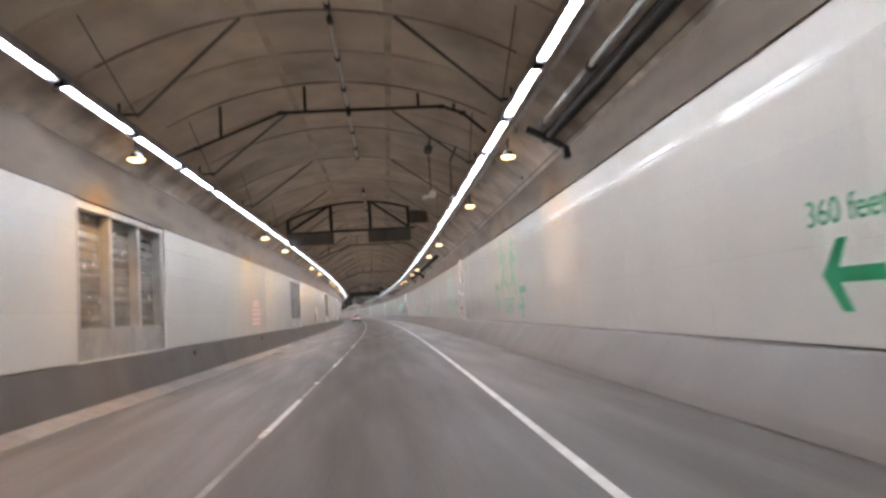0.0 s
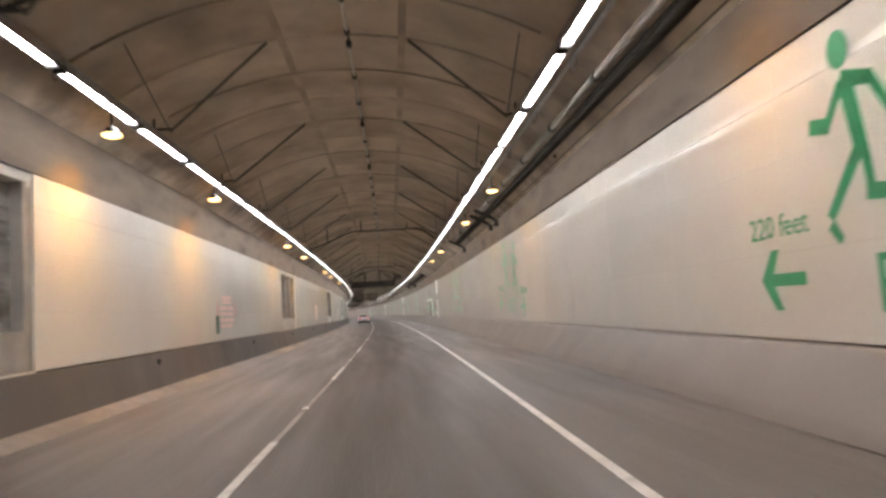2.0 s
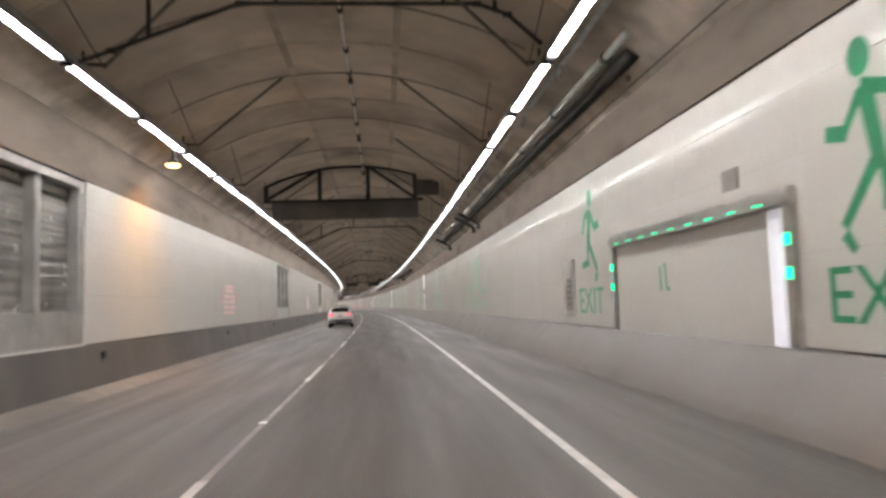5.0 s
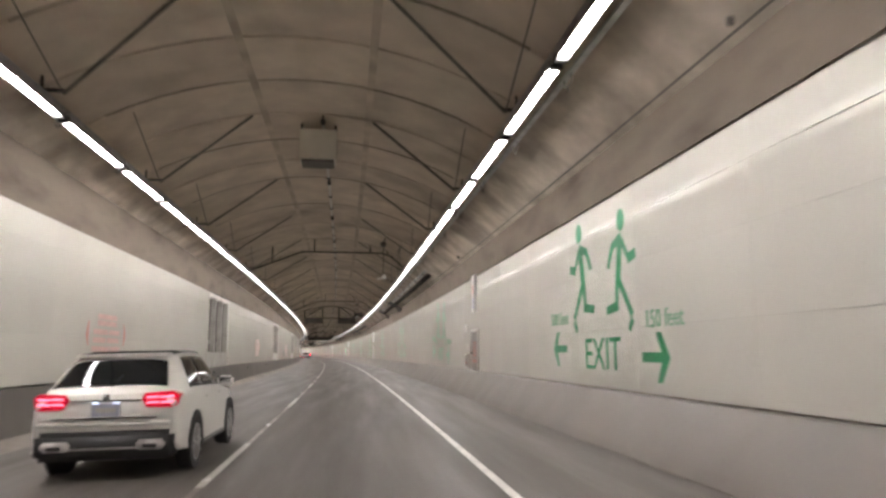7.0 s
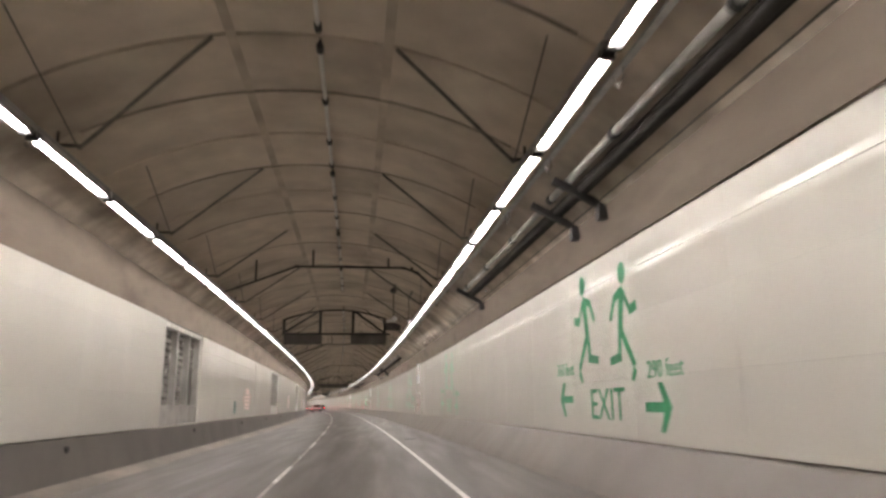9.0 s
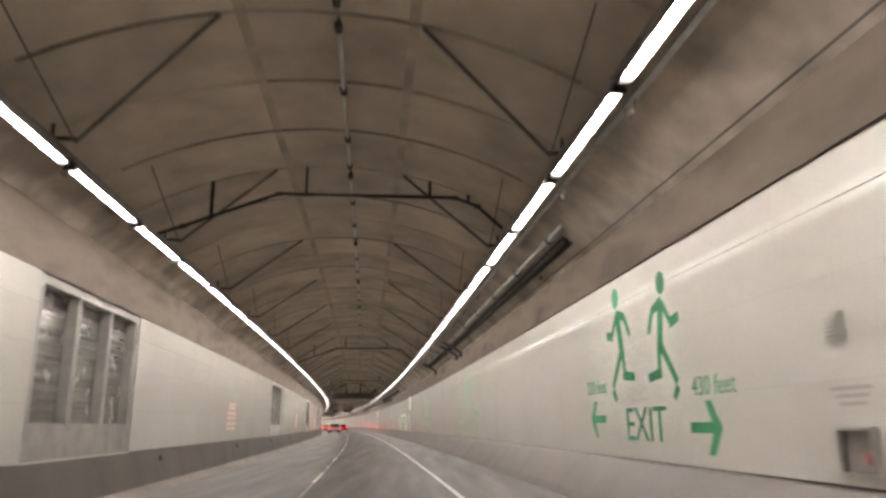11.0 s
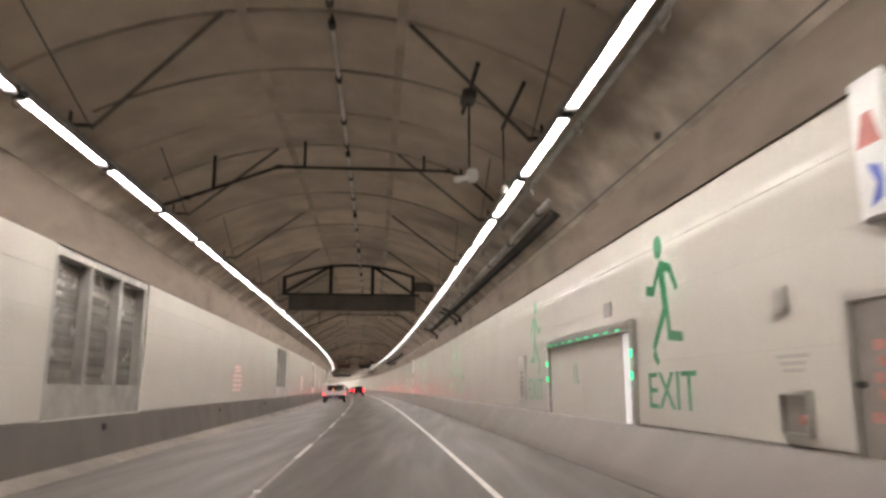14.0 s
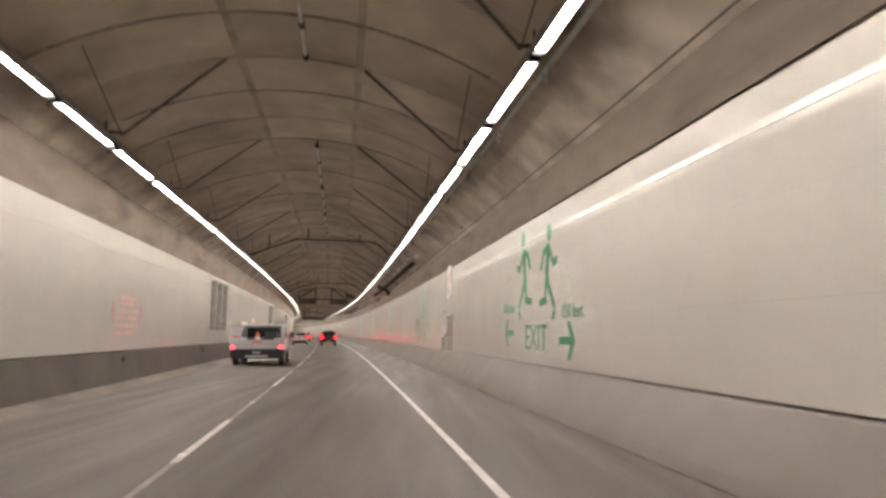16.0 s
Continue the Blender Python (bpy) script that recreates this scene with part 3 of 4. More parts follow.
for y in (-1.815, 0.0, 1.815):
    for i in range(11):
        m = Matrix.Translation((-0.255, y, 1.66 + 0.226 * i)) @ Matrix.Rotation(radians(80), 4, "Y")
        if blade is None:
            # a shallow S-shaped steel blade
            face = [(-0.118 + 0.236 * q / 8, 0.016 * math.sin(q / 8 * 2 * math.pi)) for q in range(9)]
            bm = bmesh.new()
            ends = [[bm.verts.new((x, yy, z)) for x, z in face + [(x, z - 0.01) for x, z in face[::-1]]] for yy in (-0.80, 0.80)]
            for q in range(18):
                bm.faces.new((ends[0][q], ends[0][(q + 1) % 18], ends[1][(q + 1) % 18], ends[1][q]))
            bm.faces.new(ends[0])
            bm.faces.new(ends[1][::-1])
            blade = part("blade", bm, BLADE, lou, m=m)
        else:
            again(blade, m)
for k in range(-2, 16):
    if k:
        copy_thing(lou, at(LOUVRE_AT + LOUVRE_BAY * k, -WALL, 0))

# ---- lane dashes and markers ----
structure(part("lane_seam", sweep([fall(-0.85, 0.0), fall(-0.85, 0.0015), fall(-0.77, 0.0015), fall(-0.77, 0.0)], S_BEGIN, S_END, 6), SEAM), "faint worn pale seam between the lanes", "line")
dash = None
for k in range(-29, 36):
    s = 222.9 + 12.19 * k
    m = at(s, 0, 0)
    o = part("lane_dash", sweep([fall(-0.86, 0.002), fall(-0.86, 0.006), fall(-0.76, 0.006), fall(-0.76, 0.002)], s + 2.2, s + 6.2, 2), WHITE_LINE)
    structure(o, "worn white lane dash on the roadway", "line")
    for q in (-2.9, 2.6):
        e = thing("road_stud", at(s + q, -0.81, CROSSFALL * -0.81), "small white raised lane marker", "road stud", "road studs")
        part("stud", box(bmesh.new(), -0.05, 0.05, -0.05, 0.05, 0.0065, 0.022, 0.006), SIGN_WHITE, e)
for s, u in ((107.1, 3.19), (-79.1, -4.3)):
    e = thing("drain_grate", at(s, u, CROSSFALL * u), "dark iron drain grate in the road shoulder", "grate", "drain grates")
    part("frame", box(bmesh.new(), -0.25, 0.25, -0.3, 0.3, -0.02, 0.008), DARK, e)
    for i in range(5):
        part("bar", box(bmesh.new(), -0.2 + 0.09 * i, -0.16 + 0.09 * i, -0.26, 0.26, 0.007, 0.014), DARK, e)

# ---- under the arch: conduit, cable rails, hangers, pipe frames, gantries ----
def tube_profile(u, z, r, n=8):
    return [(u + r * math.cos(2 * math.pi * i / n), z + r * math.sin(2 * math.pi * i / n)) for i in range(n)]


con = thing("crown_conduit", at(0), "pale steel conduit clamped along the ceiling's crown", "conduit")
inv = con.matrix_basis.inverted()
CON_U, CON_Z = 0.16, arch_z(0.16) - 0.16
clamp = None
for k in range(-36, 60):
    s = RING_AT + 6.03 * k
    if not S_BEGIN + 2 < s < 430:
        continue
    if k % 11 in (4,):
        continue
    part("tube", sweep(tube_profile(CON_U, CON_Z, 0.034, 8), s + 0.05, s + 5.6, 2.8), CONDUIT, con, m=inv)
    for q in (0.1, 2.02, 4.04, 5.5):
        m = inv @ at(s + q, CON_U, CON_Z)
        if clamp is None:
            clamp = part("clamp", rod(rod(bmesh.new(), (0, -0.09, 0), (0, 0.09, 0), 0.058, 8), (0, 0, 0), (0, 0, 0.17), 0.022, 6), BLACK_STEEL, con, "black pipe clamp", m=m)
        else:
            again(clamp, m)
for u, z in ((LIGHT_U[0] - 0.26, LIGHT_Z + 0.18), (LIGHT_U[1] + 0.30, LIGHT_Z - 0.02)):
    rail = thing("cable_rail", at(0), "thin galvanised cable rail beside the light row", "cable rail")
    inv = rail.matrix_basis.inverted()
    part("rail", sweep([(u - 0.05, z), (u + 0.05, z), (u + 0.05, z + 0.03), (u - 0.05, z + 0.03)], S_BEGIN, 460, 4), GALV, rail, m=inv)
    part("cable", sweep(tube_profile(u + 0.01, z + 0.05, 0.022, 6), S_BEGIN, 460, 4), SOOT, rail, m=inv)
    drop = None
    for k in range(-80, 60):
        s = LIGHT_AT + LIGHT_STEP * k + 0.4
        if not S_BEGIN + 2 < s < 330:
            continue
        m = inv @ at(s, u, z)
        if drop is None:
            bm = bmesh.new()
            q = [(0.03 * math.sin(2.0 * i), 0.05 * i, -0.22 * math.sin(i / 6 * math.pi)) for i in range(7)]
            loops = [[bm.verts.new((x + 0.012 * math.cos(w), y, z + 0.012 * math.sin(w))) for w in [i * math.pi / 2.5 for i in range(5)]] for x, y, z in q]
            for a, b in zip(loops, loops[1:]):
                for i in range(5):
                    bm.faces.new((a[i], a[(i + 1) % 5], b[(i + 1) % 5], b[i]))
            bm.faces.new(loops[0][::-1])
            bm.faces.new(loops[-1])
            drop = part("drop_cable", bm, ROD, rail, "looped drop cable", m=m)
        else:
            again(drop, m)

hang = thing("light_hanger", at(0), "black steel rods bracing the light rows to the arch", "hanger", "light hangers")
for q, u0, u1, ux in ((-1, -1.42, -3.80, -3.50), (1, 1.32, 3.48, 3.20)):
    part("diagonal_rod", beam(bmesh.new(), (u0, 0, arch_z(u0) - 0.03), (u1, 1.7, LIGHT_Z + 0.10), 0.045, 0.045), ROD, hang)
    part("long_rod", rod(bmesh.new(), (ux, -1.7, arch_z(ux) + 0.0), (u1, 1.65, LIGHT_Z + 0.12), 0.014, 6), ROD, hang)
    ue = LIGHT_U[0] if q < 0 else LIGHT_U[1]
    part("foot_plate", box(bmesh.new(), min(u1, ue) - 0.04, max(u1, ue) + 0.04, 1.66, 1.74, LIGHT_Z + 0.13, LIGHT_Z + 0.17), BLACK_STEEL, hang)
    part("drop_rod", rod(bmesh.new(), (ue, 1.7, LIGHT_Z + 0.15), (ue, 1.7, arch_z(ue) + 0.02), 0.025, 6), BLACK_STEEL, hang)
for k in range(-36, 58):
    s = RING_AT + 6.03 * k
    if S_BEGIN + 2 < s < 420:
        copy_thing(hang, at(s, 0, 0))
for o in (*hang.children_recursive, hang):
    bpy.data.objects.remove(o)

frm = thing("pipe_frame", at(0), "black bent pipe frame hung across the arch", "pipe frame", "pipe frames")
pts = [(-3.80, 5.40), (-3.30, 5.58), (-1.35, 6.34), (2.45, 6.34), (2.95, 6.16), (3.50, 5.66)]
for (a, b), (c, d) in zip(pts, pts[1:]):
    part("pipe", rod(bmesh.new(), (a, 0, b), (c, 0, d), 0.038, 8), BLACK_STEEL, frm)
for a, b in pts[1:-1]:
    part("elbow", rod(bmesh.new(), (a - 0.07, 0, b - 0.01), (a + 0.07, 0, b), 0.052, 8), BLACK_STEEL, frm)
for u, z in ((-2.75, 5.79), (-0.78, 6.34), (1.9, 6.34), (2.75, 6.22)):
    part("hanger", box(bmesh.new(), u - 0.03, u + 0.03, -0.03, 0.03, z, arch_z(u) + 0.02), BLACK_STEEL, frm)
for k in range(-4, 13):
    copy_thing(frm, at(2.1 + BAY * k - (1.3 if k == 5 else 0.0), 0, 0))
for o in (*frm.children_recursive, frm):
    bpy.data.objects.remove(o)

for k in range(-1, 5):
    s = 18.2 + 99.2 * k + {-1: 1.7, 0: 0.4}.get(k, 0.0)
    off = -0.38 if k < 1 else 0.0
    full = k % 2 == 0
    g = thing("overhead_gantry", at(s, off), "dark steel truss gantry with " + ("a deep beam" if full else "two hanging panels"), "gantry", "overhead gantries")
    cz = 5.54 if full else 5.49
    part("bottom_chord", box(bmesh.new(), -3.30, 2.85, -0.08, 0.08, cz, cz + 0.10, 0.01), BLACK_STEEL, g)
    us = (-3.2, -1.15, 0.72, 2.55)
    for u in us:
        part("post", box(bmesh.new(), u - 0.075, u + 0.075, -0.08, 0.08, cz + 0.08, arch_z(off + u) + 0.02, 0.008), BLACK_STEEL, g)
    for a, b, c, d in ((-3.12, cz + 0.16, -1.22, arch_z(off + -1.22) - 0.05), (0.80, arch_z(off + 0.8) - 0.06, 2.50, cz + 0.14)):
        part("brace", beam(bmesh.new(), (a, 0, b), (c, 0, d), 0.11, 0.11), BLACK_STEEL, g)
    top = [-3.25 + 0.64 * i for i in range(10)]
    for a, b in zip(top, top[1:]):
        part("top_chord", beam(bmesh.new(), (a, 0, arch_z(off + a) - 0.05), (b, 0, arch_z(off + b) - 0.05), 0.10, 0.08), BLACK_STEEL, g)
    if full:
        part("deep_beam", box(bmesh.new(), -2.98, 2.66, -0.15, 0.15, 4.87, 5.54, 0.015), SOOT, g, "deep dark beam")
    else:
        for a, b in ((-3.2, -1.05), (0.60, 2.65)):
            part("panel", box(bmesh.new(), a, b, -0.1, 0.1, 4.93, 5.485, 0.01), SOOT, g, "dark hanging panel")
    part("side_plate", box(bmesh.new(), 2.62, 3.5, -0.05, 0.05, 5.75, arch_z(off + 3.2), 0.01), SOOT, g, "dark side plate")

# grey supply pipes over the right-hand wall
for k in range(-2, 6):
    a, b = 0.9 + 66.0 * k, 34.2 + 66.0 * k
    a = max(a, S_BEGIN)
    if a >= b or a > 420:
        continue
    p = thing("supply_pipe", at((a + b) / 2), "grey steel supply pipe with a black pipe behind, on wall brackets", "pipe", "supply pipes")
    inv = p.matrix_basis.inverted()
    part("pipe", sweep(tube_profile(4.49, 5.36, 0.07, 12), a, b - 11.4, 3), DUCT, p, m=inv, smooth=True)
    part("pipe", sweep(tube_profile(4.49, 5.35, 0.06, 10), b - 10.6, b, 3), DUCT, p, m=inv, smooth=True)
    # matte black pipe and tray form a dark band behind the grey pipe
    part("sooty_pipe", sweep(tube_profile(4.70, 5.19, 0.085, 10), a + 0.4, b, 3), PITCH, p, m=inv, smooth=True)
    part("cable_tray", sweep([(4.60, 5.25), (4.62, 5.23), (4.80, 5.12), (4.82, 5.13), (4.82, 5.18), (4.62, 5.30)], a + 0.4, b, 3), PITCH, p, "matte black cable tray", m=inv)
    cl = br = None
    for i in range(10):
        s = a + 1.0 + i * (b - a - 2) / 9
        m = inv @ at(s)
        if cl is None:
            cl = part("collar", rod(bmesh.new(), (4.49, -0.07, 5.36), (4.49, 0.07, 5.36), 0.095, 12), BLACK_STEEL, p, m=m)
        else:
            again(cl, m)
    for s in (b - 11.0, b - 12.6, b - 0.4):
        bm = beam(bmesh.new(), (4.20, 0, 5.36), (5.1, 0, 4.90), 0.12, 0.13)
        box(bm, 4.98, 5.14, -0.10, 0.10, 4.66, 4.94)
        part("bracket", bm, BLACK_STEEL, p, "black wall bracket", m=inv @ at(s))

# cable runs and stub brackets on the haunch
for k in range(-6, 20):
    s = 19.2 * k + 2.0
    if S_BEGIN + 3 < s < 380:
        e = thing("haunch_bracket", at(s, 4.86, 5.04), "small rusty bracket on the concrete haunch", "bracket", "haunch brackets")
        part("plate", box(bmesh.new(), -0.02, 0.06, -0.02, 0.02, -0.05, 0.05, 0.005), SOOT, e)
run = thing("haunch_cable", at(0), "thin grey cable run along the concrete haunch", "cable")
part("cable", sweep(tube_profile(5.02, 5.0, 0.022, 6), S_BEGIN, 430, 4), ROD, run)

# hanging camera arms and the enclosure box
def lathe_up(bm, profile, y, n=12):
    """Turn (radius, height) pairs round an upright axis."""
    rings = [[bm.verts.new((r * math.cos(2 * math.pi * i / n), y + r * math.sin(2 * math.pi * i / n), z)) for i in range(n)] for r, z in profile]
    for p, q in zip(rings, rings[1:]):
        for i in range(n):
            bm.faces.new((p[i], p[(i + 1) % n], q[(i + 1) % n], q[i]))
    bm.faces.new(rings[0][::-1])
    bm.faces.new(rings[-1])
    return bm


for s, dz in ((-92.0, -0.25), (65.8, -0.35), (106.8, -0.1), (196.1, -0.25)):
    c = thing("camera_arm", at(s, 2.42, 0), "white camera hung from the arch on a dark rod", "camera", "hanging cameras")
    top = arch_z(2.42)
    part("ceiling_rail", box(bmesh.new(), -0.03, 0.03, -1.2, 0.9, top - 0.05, top + 0.02, 0.006), BLACK_STEEL, c, "dark rail bolted along the ceiling")
    part("junction_box", box(bmesh.new(), -0.13, 0.10, -0.28, 0.16, top - 0.20, top - 0.04, 0.015), SOOT, c, "dark junction box")
    part("rod", rod(bmesh.new(), (0, 0, 5.36 + dz), (0, 0, top - 0.1), 0.018, 8), BLACK_STEEL, c)
    part("body", box(bmesh.new(), -0.06, 0.14, -0.10, 0.10, 5.16 + dz, 5.38 + dz, 0.035), SIGN_WHITE, c)
    part("lens_hood", rod(rod(bmesh.new(), (-0.04, -0.05, 5.22 + dz), (-0.20, -0.10, 5.17 + dz), 0.05, 10), (-0.19, -0.10, 5.175 + dz), (-0.27, -0.12, 5.15 + dz), 0.065, 12, 0.05), SIGN_WHITE, c)
    d = thing("ceiling_sensor", at(s, 3.15, 0), "small white sensor on a thin rod under a dark ceiling rail", "sensor", "ceiling sensors")
    top = arch_z(3.15)
    part("ceiling_rail", box(bmesh.new(), -0.025, 0.025, -1.2, 0.85, top - 0.05, top + 0.05, 0.006), BLACK_STEEL, d, "dark rail bolted along the ceiling")
    part("rod", rod(bmesh.new(), (0, 0.75, 5.3 + dz), (0, 0.75, top), 0.014, 8), BLACK_STEEL, d)
    part("sensor_head", lathe_up(bmesh.new(), [(0.01, 5.18 + dz), (0.06, 5.19 + dz), (0.07, 5.25 + dz), (0.05, 5.31 + dz), (0.015, 5.33 + dz)], 0.75), SIGN_WHITE, d)
e = thing("ceiling_enclosure", at(50.4, 0.04, 0), "cream equipment box hung from the ceiling crown", "box")
part("body", box(bmesh.new(), -0.43, 0.43, -0.35, 0.35, 6.02, 6.74, 0.02), BOX_CREAM, e)
part("base", box(bmesh.new(), -0.38, 0.38, -0.3, 0.3, 5.94, 6.02, 0.01), SOOT, e, "dark underside")
for x in (-0.4, 0.4):
    part("hanger", rod(bmesh.new(), (x, 0, 6.73), (x, 0, arch_z(x) + 0.02), 0.03, 6), BLACK_STEEL, e)

# ---- amber spot lamps over the first stretch ----
for u, z, ss in ((-4.42, 5.17, (-113.5, -105.3, -97.7, -81.0, -74.3, -58.8, -51.0, -35.8, -28.4, -12.6, -5.0, 9.2)), (4.12, 5.16, (-96.2, -87.9, -73.1, -64.6, -50.0, -41.8, -27.1, -18.8))):
    for s in ss:
        c = thing("amber_lamp", at(s, u, z), "round amber spot lamp on a dark can, lit", "lamp", "amber lamps")
        part("can", rod(bmesh.new(), (0, 0, 0.02), (0, 0, 0.16), 0.16, 14, 0.10), BLACK_STEEL, c)
        part("stem", rod(bmesh.new(), (0, 0, 0.15), (0, 0, arch_z(u) - z + 0.03), 0.03, 8), BLACK_STEEL, c)
        part("glass", rod(bmesh.new(), (0, 0, -0.02), (0, 0, 0.025), 0.13, 14, 0.19), AMBER_LAMP, c, "glowing amber glass")
        lamp = bpy.data.lights.new("amber_lamp_light", "AREA")
        lamp.shape, lamp.size, lamp.energy, lamp.color, lamp.spread = "DISK", 0.3, (120.0 if s < -8 else 70.0) if u < 0 else 36.0, (1.0, 0.48, 0.08), radians(130)
        lo = new("amber_lamp_light", lamp)
        lo.matrix_basis = at(s, u, z - 0.06) @ Matrix.Rotation(radians(-2 if u < 0 else -8), 4, "Y")
# ---- vehicles on the roadway ----
PEARL = material("pearl_car_paint", (0.66, 0.63, 0.585), 0.36, coat=0.2, vary=0.02, scale=1)
BLACK_CAR = material("black_car_paint", (0.012, 0.012, 0.014), 0.2, coat=0.7, vary=0.1, scale=1)
DARK_RED_CAR = material("dark_red_car_paint", (0.10, 0.015, 0.015), 0.25, coat=0.6, vary=0.1, scale=1)
TRUCK_GREY = material("truck_grey_paint", (0.50, 0.50, 0.52), 0.35, coat=0.3, vary=0.08, scale=2, stain=(0.25, 0.25, 0.26), stain_at=(0.55, 0.8), stain_scale=2)
CAR_GLASS = material("tinted_car_glass", (0.010, 0.011, 0.012), 0.03, gloss=0.25)
CLADDING = material("black_plastic", (0.022, 0.021, 0.021), 0.55, vary=0.2, scale=6)
TYRE = material("tyre_rubber", (0.018, 0.018, 0.018), 0.8, vary=0.2, scale=8)
ALLOY = material("alloy_rim", (0.45, 0.44, 0.43), 0.3, metal=0.9)
CHROME = material("chrome_trim", (0.7, 0.7, 0.7), 0.15, metal=1.0)
SATIN = material("satin_bumper_trim", (0.46, 0.44, 0.42), 0.3, metal=0.8)
TAIL_RED = material("tail_lamp_red", (0.55, 0.008, 0.035), 0.15, glow=0.35, coat=0.3)
TAIL_STRIP = material("tail_lamp_strip", (1.0, 0.22, 0.34), 0.3, glow=1.9)
BRAKE = material("brake_lamp", (1.0, 0.012, 0.02), 0.3, glow=26.0)
PLATE = material("plate_blank", (0.33, 0.33, 0.40), 0.4, vary=0.08, scale=20)
PLATE_LAMP = material("plate_lamp", (0.7, 0.8, 1.0), 0.4, glow=3.0)
NAVY = material("dark_navy_paint", (0.012, 0.013, 0.022), 0.5, vary=0.2, scale=4)
CAB_GREY = material("cab_grey_paint", (0.10, 0.10, 0.105), 0.35, coat=0.3, vary=0.1, scale=2)
ORANGE = material("cone_orange", (0.75, 0.16, 0.04), 0.5)


def spline(points, n):
    """n samples of a smooth curve through the points."""
    p = np.array(points, float)
    q = np.vstack([2 * p[0] - p[1], p, 2 * p[-1] - p[-2]])
    out = []
    for x in np.linspace(0, len(p) - 1 - 1e-9, n):
        i = int(x)
        t = x - i
        a, b, c, d = q[i:i + 4]
        out.append(0.5 * (2 * b + (c - a) * t + (2 * a - 5 * b + 4 * c - d) * t * t + (3 * b - a - 3 * c + d) * t ** 3))
    return np.array(out)


class Shell:
    """A car body's right half as a smooth skin: station by station from tail to nose, round each section from sill to roof."""

    def __init__(self, stations, ny=46, nv=22):
        rows = []
        for y, zb, zbelt, ztop, wl, wb, wt in stations:
            up = max(ztop - zbelt, 0.001)
            rows.append([(0, y, zb), (wl * 0.93, y, zb), (wl, y, zb + 0.10), (wl + 0.012, y, (zb + zbelt) / 2 + 0.02), (wb + 0.004, y, zbelt - 0.06), (wb - 0.02, y, zbelt + up * 0.06),
                         ((wb + wt) / 2, y, zbelt + up * 0.52), (wt, y, zbelt + up * 0.90), (wt * 0.72, y, zbelt + up * 0.985), (0, y, ztop)])
        rows = np.array(rows)
        self.k = rows.shape[1] - 1
        along = np.stack([spline(rows[:, j], ny) for j in range(rows.shape[1])], 1)
        self.grid = np.stack([spline(r, nv) for r in along])
        self.grid[:, :, 0] = np.maximum(self.grid[:, :, 0], 0)
        self.ny, self.nv = ny, nv
        self.y0, self.y1 = stations[0][0], stations[-1][0]

    def point(self, y, v):
        """The skin at y metres from the tail and v control points up the section."""
        ys = self.grid[:, 8, 1]
        i = np.clip(np.searchsorted(ys, y) - 1, 0, self.ny - 2)
        t = (y - ys[i]) / (ys[i + 1] - ys[i])
        j = v / self.k * (self.nv - 1)
        jj = min(int(j), self.nv - 2)
        w = j - jj
        g = self.grid
        return (g[i, jj] * (1 - t) + g[i + 1, jj] * t) * (1 - w) + (g[i, jj + 1] * (1 - t) + g[i + 1, jj + 1] * t) * w

    def body(self):
        bm = bmesh.new()
        full = [[bm.verts.new(p) for p in r] for r in self.grid]
        left = [[v if abs(v.co.x) < 1e-6 else bm.verts.new((-v.co.x, v.co.y, v.co.z)) for v in r] for r in full]
        for side, flip in ((full, False), (left, True)):
            for a, b in zip(side, side[1:]):
                for i in range(self.nv - 1):
                    f = (a[i], b[i], b[i + 1], a[i + 1])
                    if len(set(f)) > 2:
                        bm.faces.new(f[::-1] if flip else f)
        for r, l in ((full[0], left[0]), (full[-1], left[-1])):
            loop = r + [v for v in l[::-1] if v not in r]
            bm.faces.new(loop)
        return bm

    def pane(self, y0, y1, v0, v1, side=1, lean=(0.0, 0.0), out=0.008, n=12, m=6):
        """A glass pane lying on the skin; lean slants its two ends."""
        bm = bmesh.new()
        sheets = []
        for off in (out, -0.004):
            rows = []
            for j in range(m + 1):
                f = j / m
                a, b = y0 + lean[0] * f, y1 + lean[1] * f
                row = []
                for i in range(n + 1):
                    p = self.point(a + (b - a) * i / n, v0 + (v1 - v0) * f)
                    d = Vector((p[0] * 0.8, 0, 0.25 if v0 < 7 else 1.0)).normalized() * off
                    row.append(bm.verts.new((side * (p[0] + d.x), p[1] - (off if v0 >= 6.5 and side == 0 else 0), p[2] + d.z)))
                rows.append(row)
            sheets.append(rows)
        for rows in sheets:
            for a, b in zip(rows, rows[1:]):
                for i in range(n):
                    bm.faces.new((a[i], a[i + 1], b[i + 1], b[i]))
        t, u = sheets
        ring = lambda r: r[0][:-1] + [q[-1] for q in r][:-1] + r[-1][:0:-1] + [q[0] for q in r][:0:-1]
        ra, rb = ring(t), ring(u)
        for i in range(len(ra)):
            j = (i + 1) % len(ra)
            bm.faces.new((ra[i], ra[j], rb[j], rb[i]))
        return bm

    def rear_pane(self, y0, y1, inset=0.12, out=0.010, n=12, m=6):
        bm = bmesh.new()
        sheets = []
        for off in (out, -0.004):
            rows = []
            for j in range(m + 1):
                y = y0 + (y1 - y0) * j / m
                p9, p7 = self.point(y, self.k - 0.001), self.point(y, 7.0)
                w = p7[0] + (0.05 - 0.09 * j / m)
                row = []
                for i in range(n + 1):
                    x = -w + 2 * w * i / n
                    z = p9[2] + (p7[2] - p9[2]) * (abs(x) / max(p7[0], 0.01)) ** 5.0
                    row.append(bm.verts.new((x, y - off, z + off * 0.8)))
                rows.append(row)
            sheets.append(rows)
